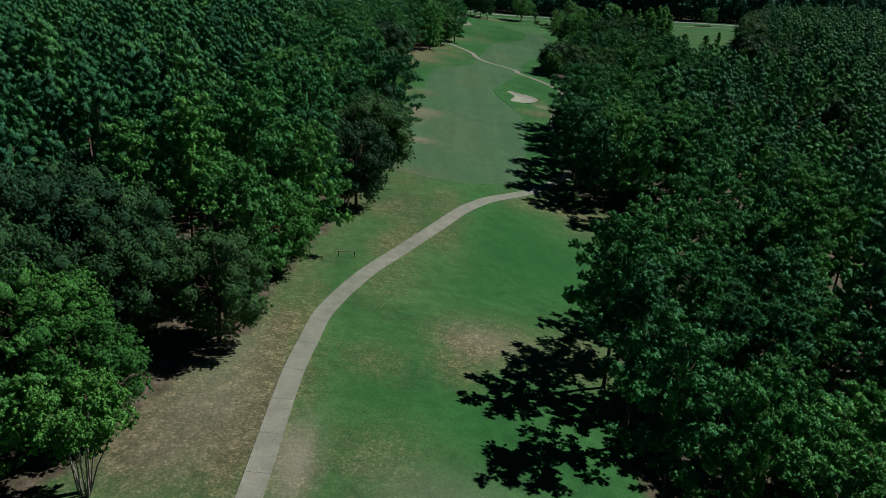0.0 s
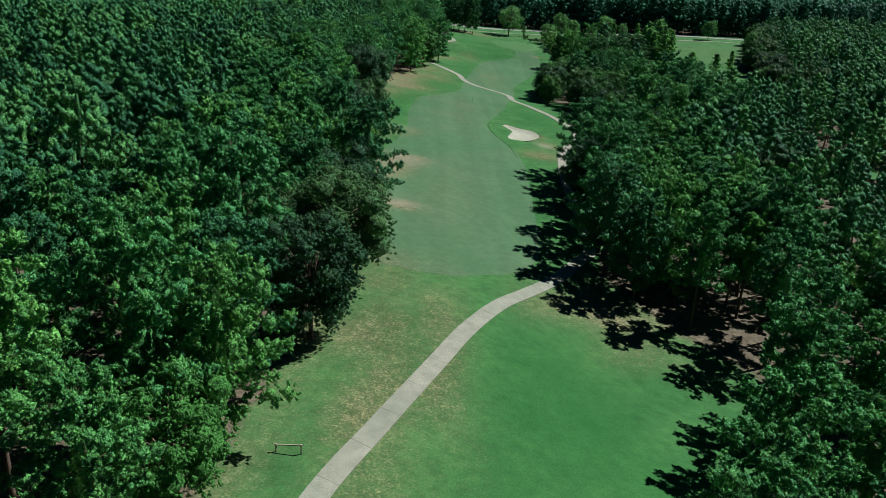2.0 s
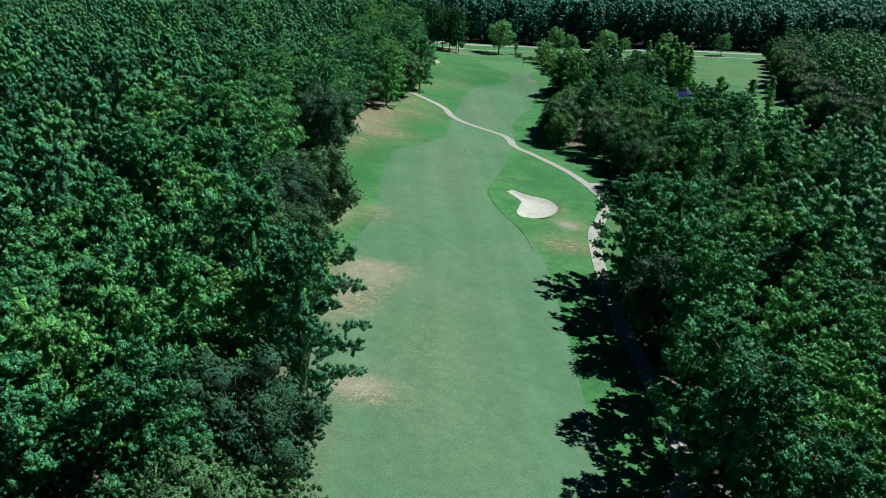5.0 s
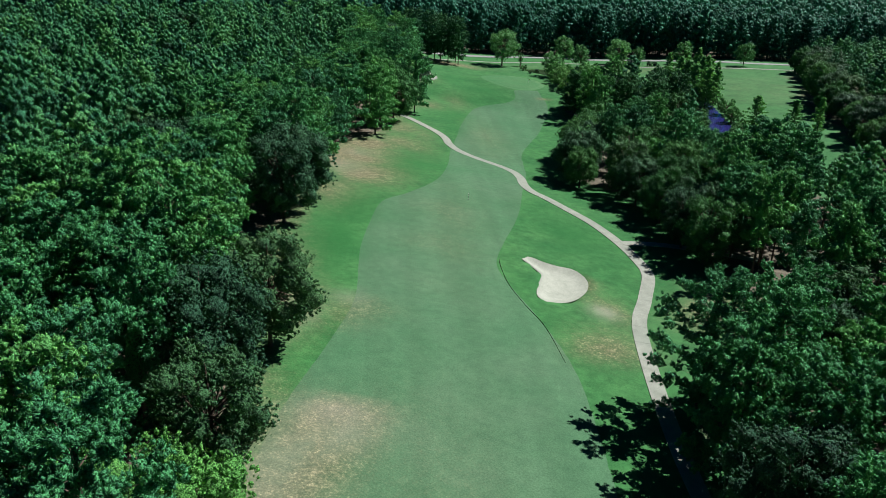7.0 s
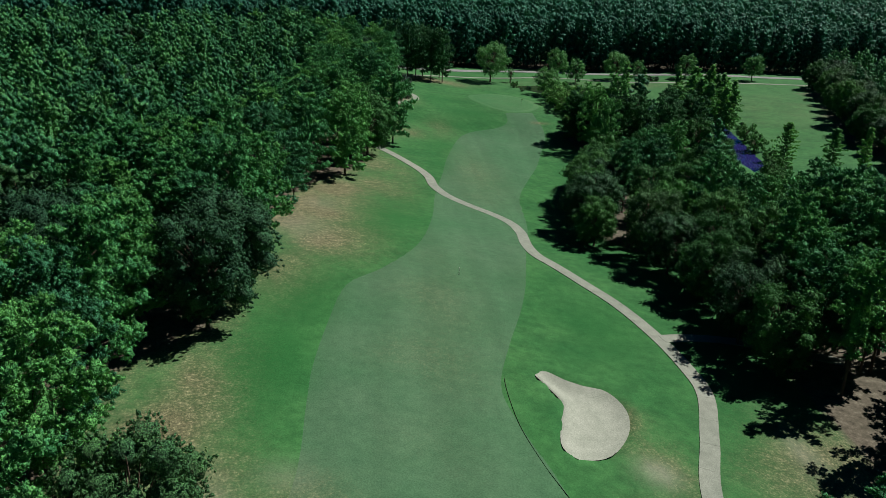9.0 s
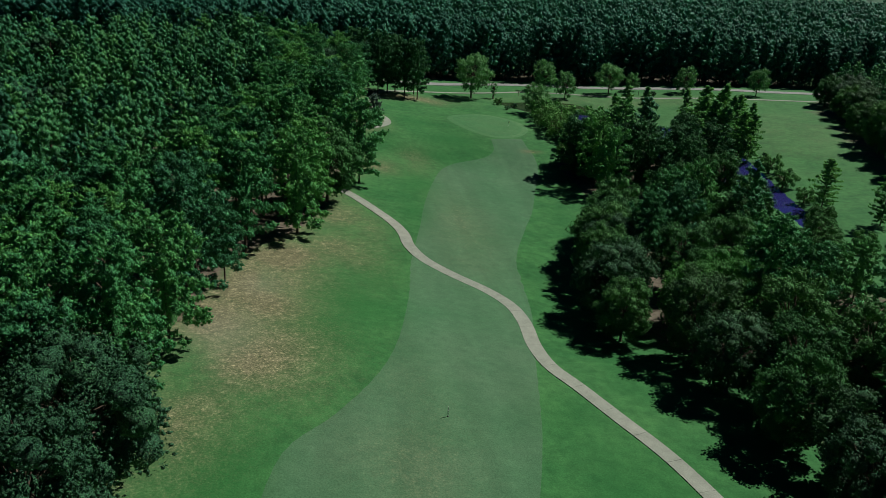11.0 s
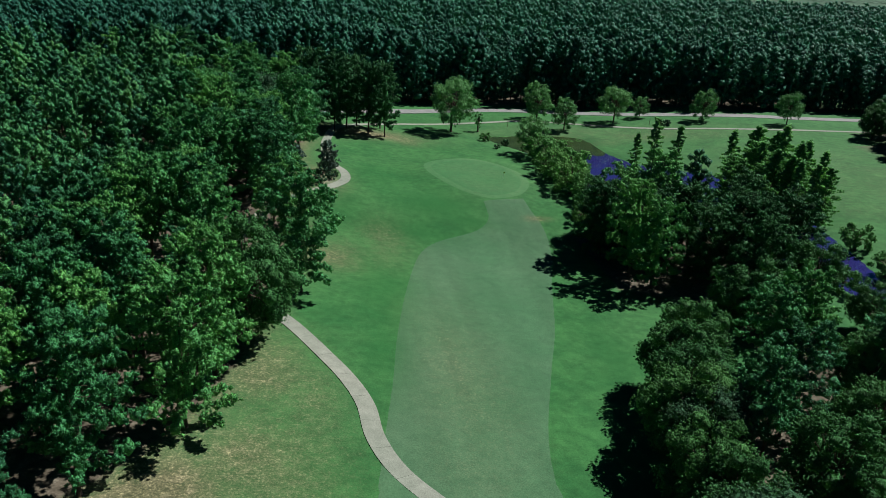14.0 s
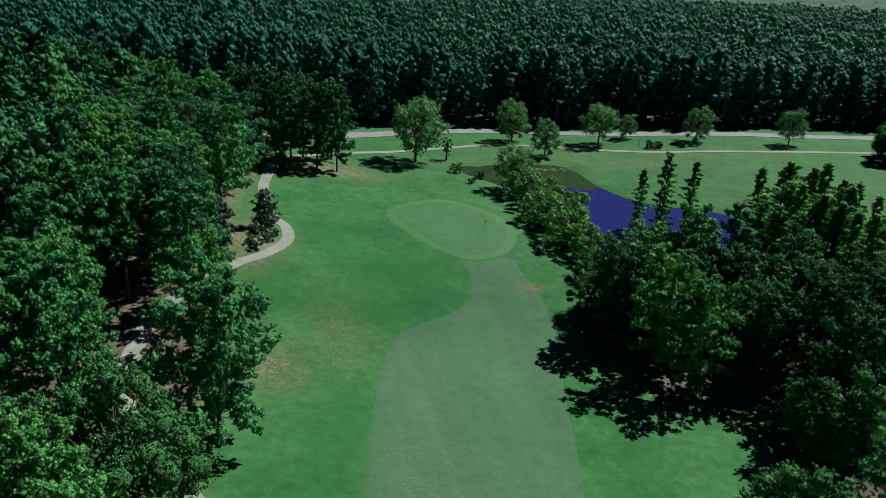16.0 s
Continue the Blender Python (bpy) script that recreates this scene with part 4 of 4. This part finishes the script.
MID_PINES = [pine(71 + i, 20, (5.0, 4.5, 5.4, 4.8)[i], 22, 3, 0, 0.70, 0.5, limbs=False, bare=0.44, fine=False) for i in range(4)]
WALL_PINES = [pine(76 + i, 20, 4.4, 26, 2, 1, 0.92, 0.7, limbs=False, bare=0.10, fine=False) for i in range(2)]
FAR_PINES = [pine(81 + i, 20, 5.0, 18, 2, 0, 0.78, 0.9, limbs=False, bare=0.50, fine=False) for i in range(3)]
HORIZON_PINES = [pine(86 + i, 20, 5.2, 10, 1, 0, 1.35, 1.2, limbs=False, bare=0.55, fine=False) for i in range(3)]
MID_OAKS = [oak(91 + i, 16, 5.6, 16, 12, 0.8, limbs=False) for i in range(2)]
mid_p = [(x, y) for x, y, o in rest if o <= 0.45 and frontage(x, y) < 110]
deep_p = [(x, y) for x, y, o in rest if o <= 0.45 and frontage(x, y) >= 110]
mid_o = [(x, y) for x, y, o in rest if o > 0.45]
pine_wood = forest("pine_wood", mid_p, MID_PINES, M_PINE_MID, "dense dark green pine wood seen from above")
deep_wood = forest("deep_pine_wood", deep_p, FAR_PINES, M_PINE_FAR, "unbroken pine canopy far from the fairway", stems=False)
oak_wood = forest("broadleaf_wood", mid_o, MID_OAKS, M_OAK_FAR, "patches of broadleaf trees within the pine wood")
north = [p for p in scatter(-520, 760, 500, 720, 6.4, lambda x, y: in_north(x, y) and in_view(x, y), 0.8)]
wall = [p for p in scatter(-520, 760, 500, 720, 4.8, lambda x, y: in_north(x, y) and not in_north(x, y - 14) and in_view(x, y), 0.6)]
behind = [p for p in north if in_north(p[0], p[1] - 14)]
wall_wood = forest("roadside_trees", wall, WALL_PINES, M_PINE_NORTH_SHADED, "dense edge of the pine wood behind the road, needles darkened as in shade", big=1.25)
north_wood = forest("roadside_pine_wood", behind, FAR_PINES, M_PINE_NORTH_SHADED, "tall dense pine wood behind the road", big=1.12, stems=False)
far = [p for p in scatter(-700, 1150, 720, 1500, 12.0, lambda x, y: in_north(x, y) and in_view(x, y) and y < 1240 + max(0, 100 - x) * 0.2 + max(0, x - 100) * 0.25, 0.8)]
far_wood = forest("far_pine_wood", far, HORIZON_PINES, M_PINE_NORTH_SHADED, "distant pine forest reaching to the horizon", big=1.2, stems=False)

canopy = Soup()
cols, rows, cell = 150, 120, 16.0
rc = random.Random(17)
for j in range(rows):
    for i in range(cols):
        canopy.v.append(Vector((-300 + (i + rc.uniform(-0.45, 0.45)) * cell * 1.6, 1200 + (j + rc.uniform(-0.45, 0.45)) * cell, 10 + 9 * rc.random())))
for j in range(rows - 1):
    for i in range(cols - 1):
        k = j * cols + i
        x, y = canopy.v[k].x, canopy.v[k].y
        if y > 1215 + max(0, 100 - x) * 0.2 + max(0, x - 100) * 0.25 and x < 0.97 * y + 150:
            canopy.f += [(k, k + 1, k + cols + 1), (k, k + cols + 1, k + cols)]
tagged(new("horizon_forest", canopy.mesh("horizon_forest", M_CANOPY)), "pine canopy fading into the far distance", "forest", kind="stuff")

# ---- single trees ----
ORNAMENTAL = [tree_kind("shade_tree", oak(131 + i, 16, (7.0, 6.4)[i], 46, 70, 0.24, low=(0.14, 0.10)[i], clumps=0.3, loose=1.0, flat=(0.9, 1.0)[i]), M_PALE, "rounded pale green shade tree on mown grass by the road", "tree", "shade trees by the road") for i in range(2)]
for i, (x, y, s, q) in enumerate([(55.3, 568.6, 1.22, 1.0), (95.6, 602.8, 0.92, 1.0), (126, 598, 0.98, 0.95), (163, 597, 0.85, 0.92), (196.5, 590.6, 0.76, 1.12), (100.3, 581, 0.76, 1.0), (78, 543, 0.74, 1.1), (140, 606, 0.55, 1.0)]):
    plant(ORNAMENTAL[i % 2], x, y, s, i * 1.3, squash=q)
GROVE = [tree_kind("pine_tree", pine(25 + i, 23, 5.6, 56, 8, 6, 0.26, 0.30, bare=(0.14, 0.18)[i]), M_PINE_SHADED, "tall pine with an open crown and bare lower trunk", "pine tree", "pines at the end of the hole") for i in range(2)]
for i, (x, y, s) in enumerate([(14.5, 547.7, 1.05), (25.4, 552, 0.98), (30.5, 550, 1.02), (18.5, 555, 1.0), (9, 553, 1.05), (22, 561, 1.0), (5, 561, 1.0), (30, 563, 0.9)]):
    plant(GROVE[i % 2], x, y, s, x * 1.7)
CYP = [tree_kind("pond_cypress", cypress(151 + i, (22, 18, 20)[i], (2.7, 5.2, 4.6)[i], (84, 130, 120)[i]), M_CYPRESS, "slender feathery cypress standing in the pond", "cypress tree", "cypresses in the pond") for i in range(3)]
for i, (x, y, s) in enumerate([(100.1, 512, 0.74), (102.2, 504.4, 1.0), (109.6, 505.4, 0.9), (121, 497, 0.95), (125, 491, 1.05), (128, 497, 1.1), (131, 489, 1.1), (127, 484, 1.0), (133, 495, 1.05),
                                (122, 484, 0.95), (135, 486, 1.0), (138, 491, 0.9), (132, 480, 1.0), (118, 489, 0.85), (126, 476, 0.95), (136, 478, 0.85), (119, 478, 0.9), (130, 471, 0.9),
                                (123, 468, 0.9), (115, 470, 0.85), (123, 478, 1.0), (129, 478, 1.0), (117, 483, 0.9), (134, 472, 0.8)]):
    plant(CYP[0 if i < 3 else i % 3], x, y, s, i * 2.1)
BUSHES = [tree_kind("bush", bush(171 + i, 6.2, 4.0), M_BUSH, "bright green leafy bush on the pond's bank", "bush", "bushes on the pond bank") for i in range(2)]
for i, (x, y, s) in enumerate([(78, 534, 1.3), (79, 524, 1.5), (76, 514, 1.3), (79, 506, 1.6), (77, 498, 1.4), (79, 490, 1.2), (76, 481, 0.9), (72, 473, 0.75), (83, 516, 1.3), (66, 560, 0.5), (129, 440, 0.9), (127, 425, 0.7), (133, 456, 1.0), (113, 432, 0.9), (116, 402, 0.7), (124, 409, 0.6), (112, 446, 1.0), (120, 388, 0.8)]):
    plant(BUSHES[i % 2], x, y, s, i * 1.1)

# ---- small things ----
M_STEM = surface("pale_bark", (0.20, 0.185, 0.16), (0.34, 0.32, 0.28), 4.0, stretch=(1, 1, 0.3))


def many_stemmed_tree(seed, label):
    """Several thin pale stems from one stool, leafy only at the top."""
    r4 = random.Random(seed)
    top = tagged(new("many_stemmed_tree"), label, "tree")
    leaves = oak(seed, 10.5, 4.2, 30, 80, 0.17, low=0.50, limbs=False, clumps=0.3, loose=1.0)[1]
    for i in range(9):
        stem = Soup()
        a = i * 0.70 + r4.uniform(-0.2, 0.2)
        lean, tall = r4.uniform(0.5, 2.4), r4.uniform(5.5, 8.0)
        foot = Vector((math.cos(a), math.sin(a), 0)) * r4.uniform(0.2, 0.6)
        tip = foot + Vector((math.cos(a) * lean, math.sin(a) * lean, tall))
        bow = (foot + tip) / 2 + Vector((math.cos(a), math.sin(a), 0)) * -0.25
        stem.tube([foot, bow, tip], [0.10, 0.07, 0.03], 6)
        for k in range(2):
            p = bow + (tip - bow) * (0.3 + 0.35 * k)
            stem.tube([p, p + Vector((r4.uniform(-0.9, 0.9), r4.uniform(-0.9, 0.9), 1.3))], [0.045, 0.015], 4)
        new("stem", stem.mesh("stem", M_STEM, True)).parent = top
    new("crown", leaves.mesh("crown", M_LIGHT, True)).parent = top
    return top


coppiced = many_stemmed_tree(261, "many-stemmed young tree with thin pale trunks and fresh leaves")
coppiced.location = spot(-29.5, 49.5, -0.05)
for i, (x, y, s) in enumerate([(128.5, 419, 0.75), (135, 404, 0.72), (137, 392, 0.8)]):
    plant(CYP[(i + 1) % 3], x, y, s, i * 1.9)
SPRUCE = tree_kind("blue_spruce", pine(201, 7.5, 2.6, 40, 3, 4, 0.24, 0.26, bare=0.04), M_BLUE, "small blue-grey spruce in the planted bed", "spruce tree", "spruces in the bed")
for x, y, s in [(3.8, 484, 1.15), (0.2, 487, 0.95), (12.0, 498.5, 1.0)]:
    plant(SPRUCE, x, y, s, x)
SHRUBS = tree_kind("shrub", bush(211, 2.0, 1.5, 8, 24, 0.18), M_OAK, "low clipped shrub in a mulched bed", "shrub", "shrubs in the beds")
for x, y, s in [(10.2, 486, 1.0), (9.2, 488.5, 0.8), (12.6, 491, 0.9), (13.6, 494.5, 0.8), (10.5, 494, 1.1), (13, 501, 0.7), (142.5, 590.6, 1.3), (145.3, 590.2, 1.2), (72, 555.3, 1.2), (67.6, 548, 0.8)]:
    plant(SHRUBS, x, y, s, x * 3)
SAPLING = tree_kind("sapling", oak(221, 8, 1.6, 22, 20, 0.16, low=0.12, loose=1.0), M_PALE, "slim young tree on mown grass near the pond", "sapling")
plant(SAPLING, 66, 574, 1.0)

M_WHITE = plain("white_paint", (0.75, 0.75, 0.72), 0.5)
M_BLACK = plain("black_paint", (0.02, 0.02, 0.02), 0.5)
M_TIMBER = plain("weathered_timber", (0.33, 0.30, 0.22), 0.85)
M_FLAG = plain("flag_cloth", (0.70, 0.66, 0.20), 0.8)
# Olive tone for the weed, with the trees' reflection painted in.
M_WEED = surface("pond_weed", (0.016, 0.034, 0.010), (0.036, 0.062, 0.020), 0.5, fine=5, rough=0.25)
M_LIP = surface("cut_turf", (0.035, 0.050, 0.025), (0.06, 0.07, 0.04), 1.0)


def part(name, soup, mat, parent, label=""):
    ob = new(name, soup.mesh(name, mat, False))
    ob.parent = parent
    return tagged(ob, label)


def rod(a, b, r, sides=8):
    """A round bar with closed ends."""
    soup = Soup()
    a, b = Vector(a), Vector(b)
    d = (b - a).normalized()
    u = d.orthogonal().normalized()
    w = d.cross(u)
    for p in (a, b):
        for i in range(sides):
            t = 2 * math.pi * i / sides
            soup.v.append(p + (u * math.cos(t) + w * math.sin(t)) * r)
    soup.f = [(i, (i + 1) % sides, sides + (i + 1) % sides, sides + i) for i in range(sides)]
    soup.f += [tuple(range(sides))[::-1], tuple(range(sides, 2 * sides))]
    return soup


# striped distance post in the middle of the fairway
stake = tagged(new("yardage_post"), "black and white striped distance post on the fairway", "marker post")
stake.location = (17, 316, height(17, 316))
for i in range(8):
    part("band", rod((0, 0, 0.05 + i * 0.17), (0, 0, 0.22 + i * 0.17), 0.05), M_WHITE if i % 2 else M_BLACK, stake)
part("foot", rod((0, 0, 0), (0, 0, 0.06), 0.12), M_BLACK, stake)

pin = tagged(new("flagstick"), "thin pale flagstick with a small flag on the green", "flagstick")
pin.location = (60, 506, height(60, 506) + 0.1)
part("pole", rod((0, 0, 0), (0, 0, 2.2), 0.03), M_WHITE, pin)
cloth = Soup()
for k in range(4):
    a, b = k / 4, (k + 1) / 4
    cloth.quad(Vector((0.03 + 0.45 * a, 0.05 * math.sin(a * 5), 1.80)), Vector((0.03 + 0.45 * b, 0.05 * math.sin(b * 5), 1.80 + 0.02 * k)),
               Vector((0.03 + 0.45 * b, 0.05 * math.sin(b * 5), 2.16)), Vector((0.03 + 0.45 * a, 0.05 * math.sin(a * 5), 2.16)))
part("flag", cloth, M_FLAG, pin, "small yellow cloth flag")

rail = tagged(new("rail_barrier"), "weathered timber rail on two posts beside the path", "barrier")
rail.location = spot(-13.2, 104.2)
part("rail", rod((-1.4, 0.05, 0.85), (1.3, 0, 0.88), 0.07), M_TIMBER, rail)
for x in (-1.2, 1.15):
    part("post", rod((x, 0, -0.2), (x, 0, 0.98), 0.08), M_TIMBER, rail)

snag = tagged(new("dead_trunk"), "bare grey dead trunk leaning out of the pond", "dead tree")
snag.location = (110.5, 500.2, WATER - 1.0)
bole = Soup()
bole.tube([Vector((0, 0, 0)), Vector((0.9, 1.0, 2.4)), Vector((1.9, 2.2, 4.2)), Vector((2.6, 3.0, 5.8))], [0.22, 0.17, 0.12, 0.05], 8)
part("bole", bole, M_STEM, snag)
part("branch", rod((1.7, 2.0, 3.9), (2.7, 1.7, 4.6), 0.05), M_STEM, snag)

for x, y in [(79.6, 585), (139.3, 593.4)]:
    sign = tagged(new("marker_post"), "short dark timber marker post beside the cart path", "marker post", "marker posts by the path")
    sign.location = (x, y, height(x, y))
    part("post", rod((0, 0, -0.2), (0, 0, 1.9), 0.10), M_TIMBER, sign)
    part("cap", rod((0, 0, 1.9), (0, 0, 2.0), 0.15), M_BLACK, sign)


def edging(points):
    """A narrow cut edge where the fairway's turf meets the rough."""
    line = curve(points, 6)
    soup = Soup()
    for (x0, y0), (x1, y1) in zip(line, line[1:]):
        d = Vector((x1 - x0, y1 - y0)).normalized() * 0.05
        z0, z1 = height(x0, y0), height(x1, y1)
        soup.quad(Vector((x0 - d.y, y0 + d.x, z0 + 0.02)), Vector((x1 - d.y, y1 + d.x, z1 + 0.02)), Vector((x1, y1, z1 + 0.10)), Vector((x0, y0, z0 + 0.10)))
        soup.quad(Vector((x0, y0, z0 + 0.10)), Vector((x1, y1, z1 + 0.10)), Vector((x1 + d.y, y1 - d.x, z1 + 0.02)), Vector((x0 + d.y, y0 - d.x, z0 + 0.02)))
    return tagged(new("turf_edge", soup.mesh("turf_edge", M_LIP)), "thin dark cut edge of turf along the fairway", "turf edge", kind="structure")


edging([(20.0, 281), (19.9, 277), (20.3, 269.5), (21.9, 261.5), (23.9, 254), (24.9, 243)])

pads = Soup()
rp = random.Random(29)
for _ in range(420):
    a = rp.random()
    if rp.random() < 0.6:
        x, y = 82.5 + 3.2 * rp.random() ** 2 + 2 * math.sin(a * 9), 496 + 42 * a
    else:
        x, y = 70 + 34 * a, 569.5 + 2.6 * math.sin(a * 6) - 2.5 * rp.random() ** 2
    if not inside(x, y, POND_EDGE):
        continue
    r, k = rp.uniform(0.18, 0.5), len(pads.v)
    pads.v += [Vector((x + r * math.cos(t), y + r * math.sin(t) * 0.8, WATER + 0.045 + 0.03 * rp.random())) for t in np.arange(7) * 0.8976]
    pads.f.append(tuple(range(k, k + 7)))
tagged(new("water_lilies", pads.mesh("water_lilies", M_BUSH)), "pale green lily pads along the pond's bank", "water lilies", kind="stuff")
weed = island("pond_weed", curve([(66.5, 566), (78, 571), (92, 573), (104, 569), (105.5, 551), (102, 544), (95, 546), (88, 537), (84, 524), (80, 540)], 4, True), 0.02, M_WEED,
              "dull olive weed and painted still reflections on the pond's shallow end", "pond weed", rings=3, tones=False, level=WATER, drop=0.0)

for pattern in [o for o in scene.objects if "unused" in o]:
    for o in (*pattern.children_recursive, pattern):
        bpy.data.objects.remove(o)
